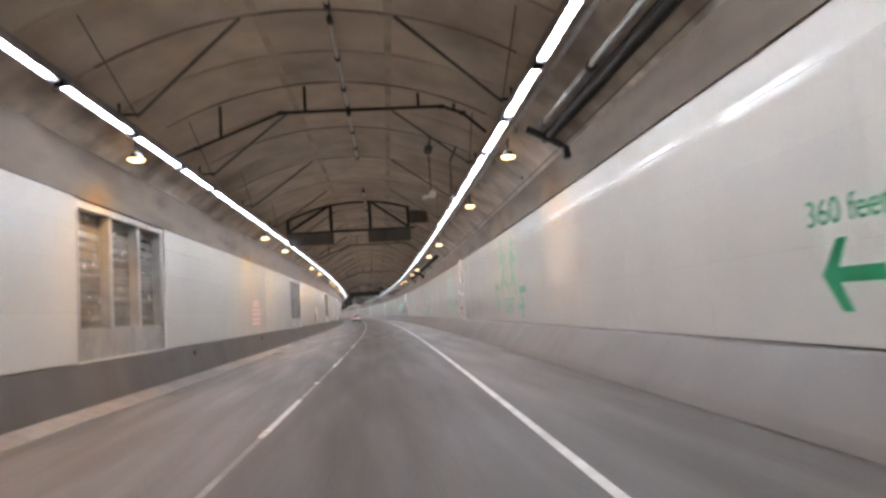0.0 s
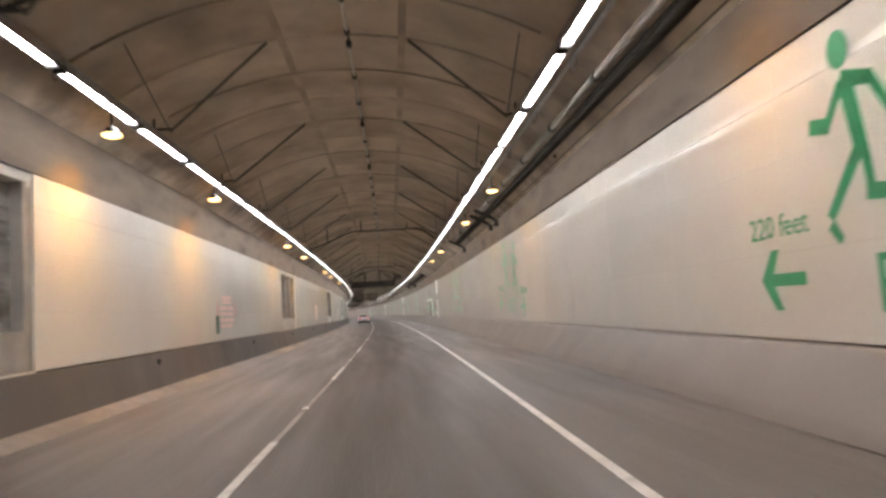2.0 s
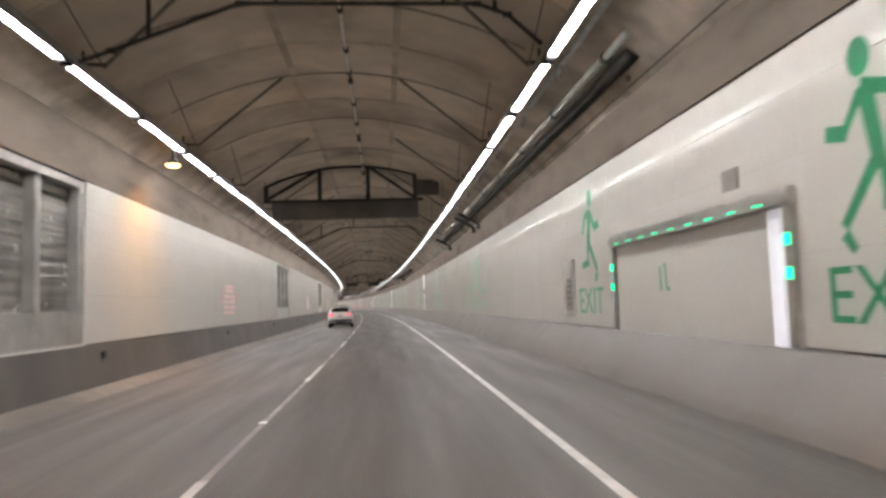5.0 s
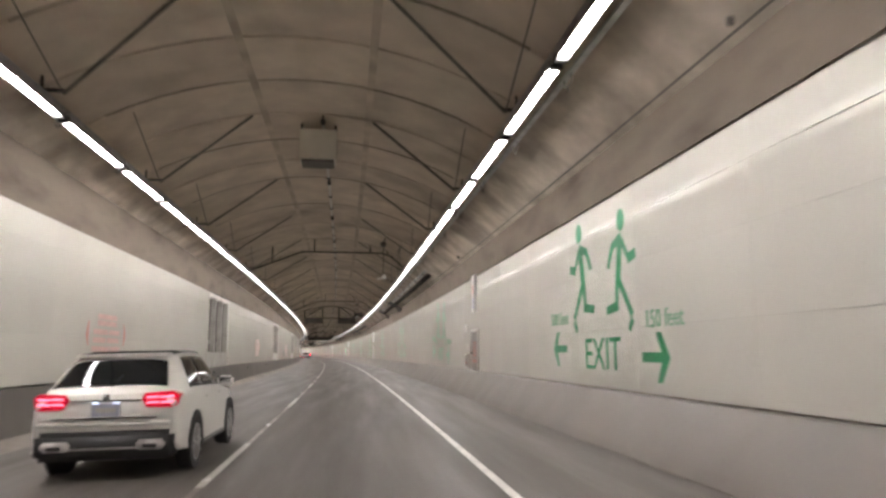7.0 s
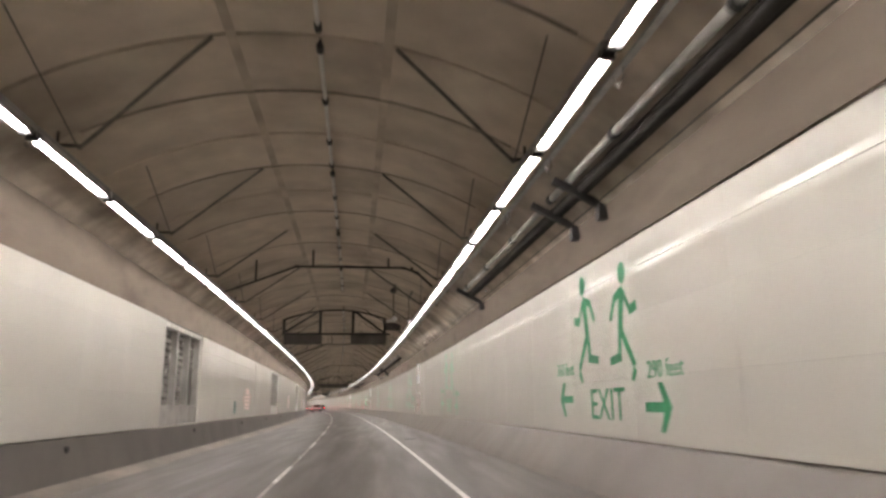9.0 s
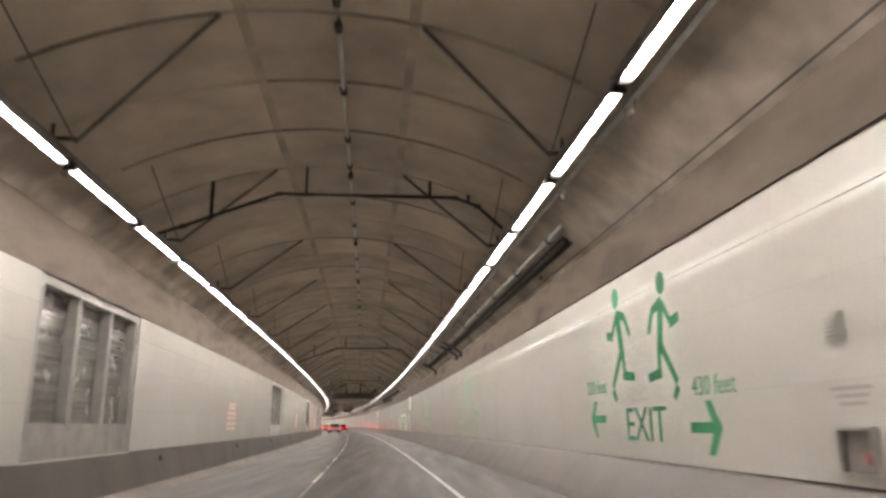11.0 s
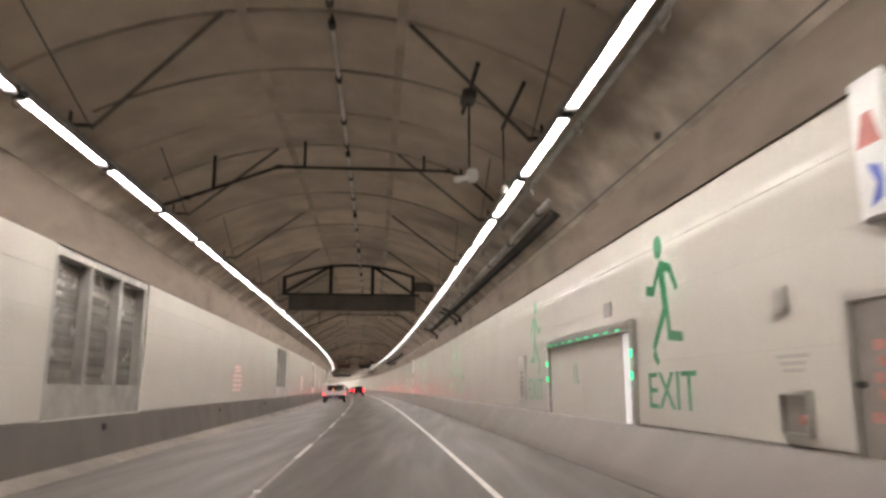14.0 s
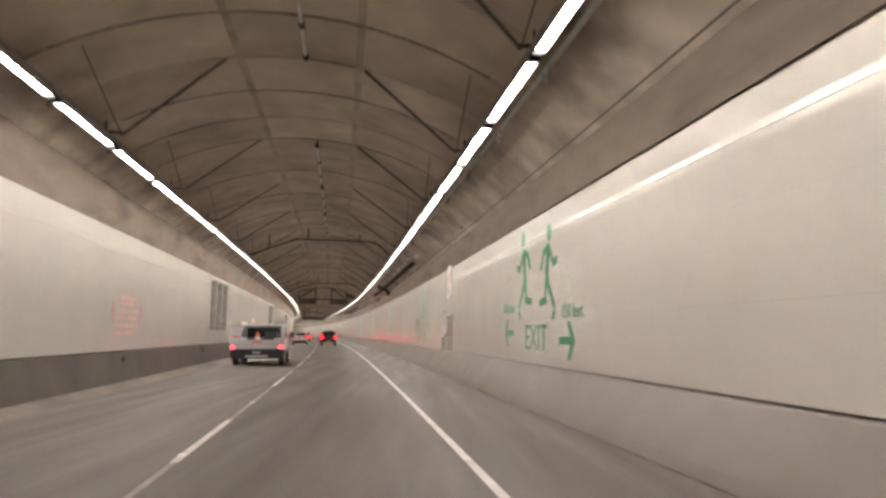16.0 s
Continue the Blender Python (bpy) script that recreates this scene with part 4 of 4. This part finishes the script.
        for rows in sheets:
            for a, b in zip(rows, rows[1:]):
                for i in range(n):
                    bm.faces.new((a[i], a[i + 1], b[i + 1], b[i]))
        return bm


def lathe(bm, profile, n=28, x=0.0):
    """Turn (radius, across) pairs round the x axis."""
    rings = [[bm.verts.new((x + a, r * math.cos(2 * math.pi * i / n), r * math.sin(2 * math.pi * i / n))) for i in range(n)] for r, a in profile]
    for p, q in zip(rings, rings[1:]):
        for i in range(n):
            bm.faces.new((p[i], p[(i + 1) % n], q[(i + 1) % n], q[i]))
    bm.faces.new(rings[0])
    bm.faces.new(rings[-1][::-1])
    return bm


def wheel(car, x, y, r, side, rim=ALLOY):
    w = 0.21
    t = part("tyre", lathe(bmesh.new(), [(r * 0.66, 0), (r * 0.93, -0.005), (r, 0.03), (r, w - 0.03), (r * 0.93, w), (r * 0.66, w)]), TYRE, car, m=Matrix.Translation((x - (w if side > 0 else 0), y, r)), smooth=True)
    face = w + 0.006 if side > 0 else -0.006
    bm = lathe(bmesh.new(), [(r * 0.70, face), (r * 0.66, face - side * 0.004), (r * 0.63, face - side * 0.02), (r * 0.1, face - side * 0.02)], 24)
    for i in range(10):
        a = 2 * math.pi * i / 10
        beam(bm, (face, r * 0.10 * math.cos(a), r * 0.10 * math.sin(a)), (face, r * 0.66 * math.cos(a), r * 0.66 * math.sin(a)), 0.03, 0.035)
    lathe(bm, [(r * 0.16, face - side * 0.02), (r * 0.12, face + side * 0.012)], 12)
    part("rim", bm, rim, t)


def wheel_arch(car, x, y, r, side, mat):
    bm = bmesh.new()
    n = 16
    rows = []
    for k in range(n + 1):
        a = math.radians(-12 + 204 * k / n)
        rows.append([bm.verts.new((x + dx * side, y + q * math.cos(a), r + q * math.sin(a))) for q, dx in ((r * 0.98, -0.05), (r * 0.98, 0.004), (r * 1.17, 0.012), (r * 1.2, -0.03))])
    for a, b in zip(rows, rows[1:]):
        for i in range(4):
            bm.faces.new((a[i], a[(i + 1) % 4], b[(i + 1) % 4], b[i]))
    bm.faces.new(rows[0])
    bm.faces.new(rows[-1][::-1])
    part("wheel_arch", bm, mat, car)
    bm = lathe(bmesh.new(), [(r * 1.05, -0.02), (r * 1.05, 0.002)], 24)
    part("wheel_well", bm, DARK, car, m=Matrix.Translation((x - side * 0.004 + (0.0 if side > 0 else 0.018), y, r)))


def lane_spot(s, u):
    return at(s, u, CROSSFALL * u + 0.0) @ Matrix.Rotation(-math.atan(CROSSFALL), 4, "Y")


# pearl-white crossover in the left-hand lane
SUV = [(0.0, 0.42, 0.90, 0.985, 0.78, 0.80, 0.60), (0.06, 0.34, 0.92, 1.03, 0.86, 0.86, 0.62), (0.22, 0.30, 0.95, 1.13, 0.885, 0.885, 0.64), (0.50, 0.28, 0.97, 1.34, 0.895, 0.89, 0.63),
       (0.72, 0.27, 0.97, 1.445, 0.90, 0.89, 0.62), (1.30, 0.26, 0.955, 1.49, 0.90, 0.89, 0.63), (2.10, 0.26, 0.94, 1.485, 0.90, 0.89, 0.63), (2.55, 0.26, 0.935, 1.42, 0.90, 0.89, 0.62),
       (3.00, 0.26, 0.93, 1.18, 0.90, 0.885, 0.64), (3.35, 0.26, 0.91, 1.00, 0.89, 0.87, 0.66), (3.95, 0.28, 0.85, 0.92, 0.88, 0.84, 0.60), (4.30, 0.32, 0.74, 0.80, 0.82, 0.78, 0.54), (4.42, 0.40, 0.60, 0.66, 0.70, 0.66, 0.46)]


def lamp_block(k, tall, outline, y0, deep):
    """A lamp's outline carried back into the body's rounded corner; k mirrors and widens it."""
    bm = bmesh.new()
    back = lambda x: 0.075 * max(0.0, (x - 0.70) / 0.165) ** 2
    rows = [[bm.verts.new((x * k, y0 + back(x) + d, z * tall)) for x, z in outline] for d in (0.0, deep)]
    n = len(outline)
    for i in range(n):
        bm.faces.new((rows[0][i], rows[0][(i + 1) % n], rows[1][(i + 1) % n], rows[1][i]))
    mid = [bm.verts.new((sum(v.co.x for v in r) / n, sum(v.co.y for v in r) / n - e, sum(v.co.z for v in r) / n)) for r, e in ((rows[0], 0.006), (rows[1], 0.0))]
    for r, c in zip(rows, mid):
        for i in range(n):
            bm.faces.new((r[i], r[(i + 1) % n], c))
    return bm


def crossover(name, m, label, paint, wide=1.0, tall=1.0, lamps=TAIL_RED, strips=TAIL_STRIP, skid=True):
    car = thing(name, m, label, "car")
    st = [(y, zb * tall, zl * tall, zt * tall, a * wide, b * wide, c * wide) for y, zb, zl, zt, a, b, c in SUV]
    sh = Shell(st)
    part("body", sh.body(), paint, car, smooth=True)
    part("rear_window", sh.rear_pane(0.15, 0.565), CAR_GLASS, car, "dark tinted rear window", smooth=True)
    for side in (1, -1):
        part("side_window", sh.pane(0.66, 1.42, 5.15, 6.85, side, (0.30, 0.0)), CAR_GLASS, car, "dark tinted side window", smooth=True)
        part("side_window", sh.pane(1.48, 2.92, 5.15, 6.85, side, (0.0, -0.52)), CAR_GLASS, car, "dark tinted side window", smooth=True)
        for y in (0.87, 3.57):
            wheel_arch(car, side * 0.918 * wide, y, 0.35, side, CLADDING)
            wheel(car, side * 0.915 * wide, y, 0.345, side)
        mir = part("mirror", box(bmesh.new(), side * 1.0 * wide - 0.12, side * 1.0 * wide + 0.12, 2.55, 2.70, 0.955 * tall, 1.115 * tall, 0.04), paint, car, smooth=True)
        part("mirror_glass", box(bmesh.new(), side * 1.0 * wide - 0.095, side * 1.0 * wide + 0.095, 2.543, 2.551, 0.975 * tall, 1.095 * tall, 0.002), CHROME, mir, "mirror glass")
        part("roof_rail", rod(rod(bmesh.new(), (side * 0.60 * wide, 0.80, 1.455 * tall), (side * 0.60 * wide, 1.5, 1.488 * tall), 0.014, 8), (side * 0.60 * wide, 1.5, 1.488 * tall), (side * 0.60 * wide, 2.3, 1.465 * tall), 0.014, 8), CLADDING, car)
        lamp = part("tail_lamp", lamp_block(side * wide, tall, ((0.43, 0.925), (0.47, 0.995), (0.79, 1.015), (0.87, 0.965), (0.86, 0.86), (0.79, 0.82), (0.50, 0.83)), -0.035, 0.2), lamps, car, "lit red tail lamp")
        for z in (0.885, 0.945):
            for a, b in ((0.49, 0.63), (0.65, 0.81)):
                part("lamp_strip", lamp_block(side * wide, tall, ((a, z - 0.011), (a + 0.005, z + 0.011), (b, z + 0.017), (b, z - 0.006)), -0.042, 0.03), strips, lamp, "bright lamp strip")
        part("sill", box(bmesh.new(), min(side * 0.80, side * 0.912) * wide, max(side * 0.80, side * 0.912) * wide, 1.25, 3.18, 0.24, 0.34, 0.02), CLADDING, car)
        for y in (1.62, 2.62):
            part("door_handle", box(bmesh.new(), min(side * 0.895, side * 0.925) * wide, max(side * 0.895, side * 0.925) * wide, y - 0.09, y + 0.09, 0.86 * tall, 0.885 * tall, 0.008), paint, car)
    part("sunroof", box(bmesh.new(), -0.52 * wide, 0.52 * wide, 0.95, 2.15, 1.470 * tall, 1.497 * tall, 0.008), CAR_GLASS, car, "dark glass sunroof")
    part("spoiler", box(bmesh.new(), -0.58 * wide, 0.58 * wide, 0.56, 0.74, 1.425 * tall, 1.462 * tall, 0.012), paint, car)
    part("bumper", box(bmesh.new(), -0.83 * wide, 0.83 * wide, -0.062, 0.50, 0.25, 0.575 * tall, 0.06), CLADDING, car, "black plastic rear bumper", smooth=True)
    part("bumper_step", box(bmesh.new(), -0.83 * wide, 0.83 * wide, -0.045, 0.3, 0.572 * tall, 0.73 * tall, 0.06), paint, car, smooth=True)
    if skid:
        part("skid_plate", box(bmesh.new(), -0.64 * wide, 0.64 * wide, -0.09, 0.1, 0.355, 0.435, 0.03), SATIN, car, "satin silver skid plate")
        for side in (1, -1):
            part("exhaust_trim", box(bmesh.new(), side * 0.56 * wide - 0.17, side * 0.56 * wide + 0.17, -0.11, 0.1, 0.37, 0.49, 0.03), SATIN, car, "satin exhaust surround", smooth=True)
            part("exhaust", box(bmesh.new(), side * 0.56 * wide - 0.09, side * 0.56 * wide + 0.09, -0.114, 0.0, 0.39, 0.45, 0.01), DARK, car)
    part("chrome_strip", box(bmesh.new(), -0.42 * wide, 0.42 * wide, -0.018, 0.03, 0.905 * tall, 0.925 * tall, 0.005), CHROME, car)
    part("badge", lathe(bmesh.new(), [(0.045, 0), (0.045, 0.012), (0.03, 0.016)], 16), CHROME, car, "round chrome badge", m=Matrix.Translation((0, -0.004, 0.955 * tall)) @ Matrix.Rotation(radians(-90), 4, "Z"))
    p = part("plate", box(bmesh.new(), -0.165, 0.165, -0.025, 0.02, 0.735 * tall, 0.885 * tall, 0.008), PLATE, car, "pale rear plate")
    part("plate_print", box(bmesh.new(), -0.12, 0.12, -0.028, -0.02, 0.785 * tall, 0.835 * tall), GREY_PRINT, p)
    for x in (-0.12, 0.12):
        part("plate_lamp", box(bmesh.new(), x - 0.03, x + 0.03, -0.035, -0.005, 0.889 * tall, 0.899 * tall), PLATE_LAMP, car, "small white plate lamp")
    part("tailgate_seam", box(bmesh.new(), -0.62 * wide, 0.62 * wide, -0.0585, 0.0, 0.715 * tall, 0.722 * tall), DARK, car)
    part("rear_wiper", beam(bmesh.new(), (0.0, 0.13, 1.06 * tall), (0.10, 0.30, 1.20 * tall), 0.02, 0.02), CLADDING, car)
    return car


crossover("crossover_car", lane_spot(42.95, -2.07), "pearl white crossover car with lit red tail lamps", PEARL, 0.98, 1.045)
crossover("crossover_car", lane_spot(317.0, -2.84), "white crossover car with lit brake lamps", PEARL, 1.08, 1.10, TAIL_RED, TAIL_RED, skid=False)
crossover("dark_car", lane_spot(345.0, -2.6), "dark red car with lit brake lamps, far ahead", DARK_RED_CAR, 1.0, 1.0, BRAKE, BRAKE, skid=False)
crossover("dark_car", lane_spot(352.0, 0.8), "dark red car with lit brake lamps, far ahead", DARK_RED_CAR, 1.0, 1.02, BRAKE, BRAKE, skid=False)
crossover("dark_car", lane_spot(372.0, -2.5), "black car with lit brake lamps, far ahead", BLACK_CAR, 1.0, 1.05, BRAKE, BRAKE, skid=False)


def boxy_suv(m):
    car = thing("boxy_suv", m, "black boxy off-road car with a spare wheel and lit lamps", "car")
    st = [(0.0, 0.50, 1.02, 1.60, 0.74, 0.75, 0.66), (0.05, 0.46, 1.04, 1.70, 0.79, 0.79, 0.68), (0.4, 0.45, 1.05, 1.76, 0.80, 0.79, 0.68), (1.6, 0.45, 1.05, 1.80, 0.80, 0.79, 0.67), (2.3, 0.45, 1.05, 1.76, 0.80, 0.79, 0.66),
          (2.6, 0.45, 1.05, 1.30, 0.80, 0.78, 0.66), (2.75, 0.45, 1.04, 1.12, 0.80, 0.77, 0.66), (3.8, 0.48, 1.0, 1.08, 0.76, 0.72, 0.60), (4.0, 0.52, 0.9, 0.98, 0.70, 0.68, 0.55)]
    sh = Shell(st)
    part("body", sh.body(), BLACK_CAR, car, smooth=True)
    part("rear_window", box(bmesh.new(), -0.58, 0.58, -0.02, 0.06, 1.14, 1.58, 0.03), CAR_GLASS, car)
    for side in (1, -1):
        part("side_window", sh.pane(0.2, 1.2, 5.2, 6.8, side), CAR_GLASS, car, smooth=True)
        part("side_window", sh.pane(1.3, 2.4, 5.2, 6.8, side, (0, -0.15)), CAR_GLASS, car, smooth=True)
        part("tail_lamp", box(bmesh.new(), min(side * 0.68, side * 0.84), max(side * 0.68, side * 0.84), -0.05, 0.1, 0.92, 1.14, 0.02), BRAKE, car, "lit red brake lamp")
        part("mirror", box(bmesh.new(), side * 0.92 - 0.1, side * 0.92 + 0.1, 2.3, 2.42, 1.1, 1.32, 0.03), CLADDING, car)
        for y in (0.75, 3.2):
            wheel(car, side * 0.88, y, 0.39, side)
            part("fender", box(bmesh.new(), min(side * 0.76, side * 0.90), max(side * 0.76, side * 0.90), y - 0.5, y + 0.5, 0.80, 0.90, 0.03), CLADDING, car)
    part("spare_wheel", lathe(bmesh.new(), [(0.2, 0), (0.35, 0.02), (0.37, 0.1), (0.35, 0.22), (0.2, 0.24)]), TYRE, car, m=Matrix.Translation((0, -0.24, 1.0)) @ Matrix.Rotation(radians(90), 4, "Z"), smooth=True)
    part("bumper", box(bmesh.new(), -0.78, 0.78, -0.2, 0.05, 0.48, 0.68, 0.03), CLADDING, car)
    part("plate", box(bmesh.new(), -0.15, 0.15, -0.215, -0.19, 0.51, 0.66, 0.004), PLATE, car, "pale rear plate")


boxy_suv(lane_spot(312.0, 0.55))


def service_truck(m):
    car = thing("service_truck", m, "grey flatbed service truck with side boxes, rack and traffic cone", "truck")
    part("chassis", box(bmesh.new(), -0.45, 0.45, 0.1, 5.2, 0.42, 0.62, 0.03), CLADDING, car)
    part("bed_floor", box(bmesh.new(), -1.0, 1.0, 0.05, 2.6, 0.70, 0.82, 0.01), TRUCK_GREY, car)
    part("tailgate", box(bmesh.new(), -0.98, 0.98, 0.0, 0.06, 0.78, 1.18, 0.015), TRUCK_GREY, car, "ribbed grey tailgate")
    part("gate_rib", box(bmesh.new(), -0.9, 0.9, -0.018, 0.005, 0.95, 0.99, 0.006), SATIN, car)
    part("red_print", box(bmesh.new(), -0.22, 0.22, -0.012, 0.002, 1.03, 1.12), RED_PAINT, car, "red printed panel")
    for side in (1, -1):
        part("side_box", box(bmesh.new(), min(side * 0.62, side * 1.02), max(side * 0.62, side * 1.02), 0.06, 2.55, 0.80, 1.26 if side > 0 else 1.30, 0.02), TRUCK_GREY, car, "grey tool box")
        part("tail_lamp", box(bmesh.new(), side * 0.90 - 0.06, side * 0.90 + 0.06, -0.035, 0.02, 0.82, 0.89, 0.015), BRAKE, car, "lit red lamp")
        part("rack_post", rod(bmesh.new(), (side * 0.92, 0.35, 1.28), (side * 0.92, 0.35, 1.86), 0.03, 8), SATIN, car)
        part("rack_rail", rod(bmesh.new(), (side * 0.92, 0.1, 1.86), (side * 0.92, 3.0, 1.88), 0.03, 8), SATIN, car)
        for y in (1.0, 4.3):
            wheel(car, side * 0.98, y, 0.38, side, SATIN)
            part("mudguard", box(bmesh.new(), min(side * 0.74, side * 0.99), max(side * 0.74, side * 0.99), y - 0.5, y - 0.44, 0.35, 0.75, 0.01), CLADDING, car)
        part("mirror", box(bmesh.new(), side * 1.10 - 0.09, side * 1.10 + 0.09, 3.85, 3.95, 1.25, 1.55, 0.03), CLADDING, car)
    part("rack_bar", rod(bmesh.new(), (-0.92, 0.35, 1.86), (0.92, 0.35, 1.86), 0.03, 8), SATIN, car)
    part("rack_load", box(bmesh.new(), -1.05, -0.62, 0.15, 2.2, 1.90, 2.02, 0.02), BOX_CREAM, car, "pale board on the rack")
    sh = Shell([(2.66, 0.55, 1.22, 1.80, 0.88, 0.92, 0.72), (2.72, 0.5, 1.23, 1.90, 0.95, 0.95, 0.74), (3.3, 0.5, 1.23, 1.95, 0.97, 0.95, 0.74), (3.8, 0.5, 1.22, 1.90, 0.97, 0.95, 0.72), (4.3, 0.5, 1.20, 1.36, 0.97, 0.93, 0.74), (4.6, 0.5, 1.16, 1.24, 0.96, 0.90, 0.7), (5.3, 0.52, 1.08, 1.14, 0.92, 0.86, 0.62), (5.45, 0.6, 0.9, 0.98, 0.85, 0.8, 0.55)])
    part("cab", sh.body(), CAB_GREY, car, "dark grey cab", smooth=True)
    part("rear_window", box(bmesh.new(), -0.66, 0.70, 2.635, 2.70, 1.26, 1.80, 0.03), CAR_GLASS, car, "dark cab rear window")
    for side in (1, -1):
        part("side_window", sh.pane(2.95, 4.0, 5.2, 6.8, side, (0, -0.3)), CAR_GLASS, car, smooth=True)
    part("bumper", box(bmesh.new(), -0.96, 0.96, -0.16, 0.1, 0.34, 0.76, 0.03), NAVY, car, "dark navy step bumper")
    part("bumper_bar", box(bmesh.new(), -0.42, 0.42, -0.175, -0.15, 0.40, 0.49, 0.01), SATIN, car)
    part("side_board", box(bmesh.new(), -1.02, -0.60, 0.08, 0.16, 1.26, 1.82, 0.01), TRUCK_GREY, car, "tall pale side board")
    part("side_board", box(bmesh.new(), 0.90, 1.02, 0.08, 0.16, 1.26, 1.82, 0.01), TRUCK_GREY, car, "tall pale side board")
    part("orange_strip", box(bmesh.new(), -0.92, -0.66, 0.07, 0.085, 1.30, 1.37), ORANGE, car, "orange reflective strip")
    part("plate", box(bmesh.new(), -0.15, 0.15, -0.185, -0.172, 0.56, 0.66, 0.003), PLATE, car, "pale rear plate")
    c = thing("traffic_cone", m @ Matrix.Translation((-0.12, 1.5, 0.82)), "orange traffic cone standing on the truck bed", "cone")
    part("cone", rod(bmesh.new(), (0, 0, 0.03), (0, 0, 0.72), 0.17, 16, 0.04), ORANGE, c)
    part("base", box(bmesh.new(), -0.2, 0.2, -0.2, 0.2, 0.0, 0.035, 0.01), ORANGE, c)
    part("collar", rod(bmesh.new(), (0, 0, 0.38), (0, 0, 0.50), 0.107, 16, 0.09), SIGN_WHITE, c, "white reflective collar")
    t = thing("tool_crate", m @ Matrix.Translation((0.45, 1.2, 0.82)), "dark plastic crate on the truck bed", "crate")
    part("crate", box(bmesh.new(), -0.24, 0.24, -0.4, 0.4, 0.0, 0.72, 0.03), CLADDING, t)


service_truck(lane_spot(262.3, -2.70) @ Matrix.Diagonal((1.2, 1, 1, 1)))

# ---- wall panels, the pieces of the walls, last ----
def rolled(z0, z1, lean):
    """The face of a panel whose edge leans back to meet its set-back neighbour above: (depth, height) pairs."""
    if z0 < 3.5:  # leans back towards its upper edge
        z = [z1 - 0.14 + 0.01 * i for i in range(15)]
        slope = [lean * min(1.0, i / 7) for i in range(15)]
        out, d = [(0.0, z0)], 0.0
        for a, q in zip(z, slope):
            out.append((d, a))
            d += q * 0.01
        return out
    z = [z0 + 0.01 * i for i in range(13)]
    slope = [lean * min(1.0, (12 - i) / 6) for i in range(13)]
    d = 0.021
    out = []
    for a, q in zip(z, slope):
        out.append((d, a))
        d += q * 0.01
    return out + [(d, z1)]


def panels(parent, side, cells, u_face):
    """Enamelled panels in four rows; cells are the stretches of wall that they cover."""
    rows = ((PANEL_LOW, 1.878), (1.88, 2.928), (2.93, 3.648 if side > 0 else 3.657), (3.661, PANEL_TOP + (0.08 if side < 0 else 0.007)))
    rng = random.Random(5)
    rest, meshes, made = bmesh.new(), {}, 0
    for s0, s1 in cells:
        near = -118 < s0 < 200 and made < 296
        for z0, z1 in rows:
            roll = side > 0 and z0 > 2.9
            if near:
                lean = rng.choice((0.125, 0.145, 0.158, 0.168)) if roll else 0.0
                key = (round(s1 - s0, 3), z0, lean)
                m = at((s0 + s1) / 2, u_face, 0)
                if key not in meshes:
                    h = (s1 - s0) / 2 - 0.002
                    x0, x1 = (0.0, 0.06) if side > 0 else (-0.05, 0.0)
                    if roll:
                        bm = bmesh.new()
                        # the edge is rolled most at mid-length, and held back at the fixings
                        rings = []
                        for q in (-1, -0.75, -0.45, -0.15, 0.15, 0.45, 0.75, 1):
                            face = rolled(z0, z1, lean * (1 - 0.55 * q * q))
                            rings.append([bm.verts.new((x, q * h, z)) for x, z in face + [(0.06, z1), (0.06, z0)]])
                        n = len(rings[0])
                        for a, b in zip(rings, rings[1:]):
                            for i in range(n):
                                bm.faces.new((a[i], a[(i + 1) % n], b[(i + 1) % n], b[i]))
                        bm.faces.new(rings[0])
                        bm.faces.new(rings[-1][::-1])
                    else:
                        bm = box(bmesh.new(), x0, x1, -h, h, z0, z1)
                    meshes[key] = part("panel", bm, PANEL, parent, m=m)
                else:
                    again(meshes[key], m)
                made += 1
            else:
                if roll:
                    lean = rng.choice((0.125, 0.145, 0.158, 0.168))
                    rings = []
                    for q in (-1, -0.6, -0.2, 0.2, 0.6, 1):
                        s = (s0 + s1) / 2 + q * ((s1 - s0) / 2 - 0.002)
                        rings.append([rest.verts.new(place(s, u_face + x, z)) for x, z in rolled(z0, z1, lean * (1 - 0.55 * q * q)) + [(0.06, z1), (0.06, z0)]])
                    n = len(rings[0])
                    for a, b in zip(rings, rings[1:]):
                        for i in range(n):
                            rest.faces.new((a[i], a[(i + 1) % n], b[(i + 1) % n], b[i]))
                else:
                    sweep([(u_face, z0), (u_face, z1), (u_face + side * 0.06, z1), (u_face + side * 0.06, z0)], s0 + 0.002, s1 - 0.002, 8, rest)
    tagged(part("distant_panels", rest, PANEL, parent), kind="stuff")


n = int((S_END - S_BEGIN) / 3.3)
panels(wall_right, 1, [(S_BEGIN + 3.3 * i, S_BEGIN + 3.3 * (i + 1)) for i in range(n)], WALL)
cells = []
for k in range(-3, 19):
    c = LOUVRE_AT + LOUVRE_BAY * k + 2.86
    w = (LOUVRE_BAY - 5.72) / 8
    cells += [(c + w * i, c + w * (i + 1)) for i in range(8)]
panels(wall_left, -1, [c for c in cells if c[0] > S_BEGIN and c[1] < S_END], -WALL)
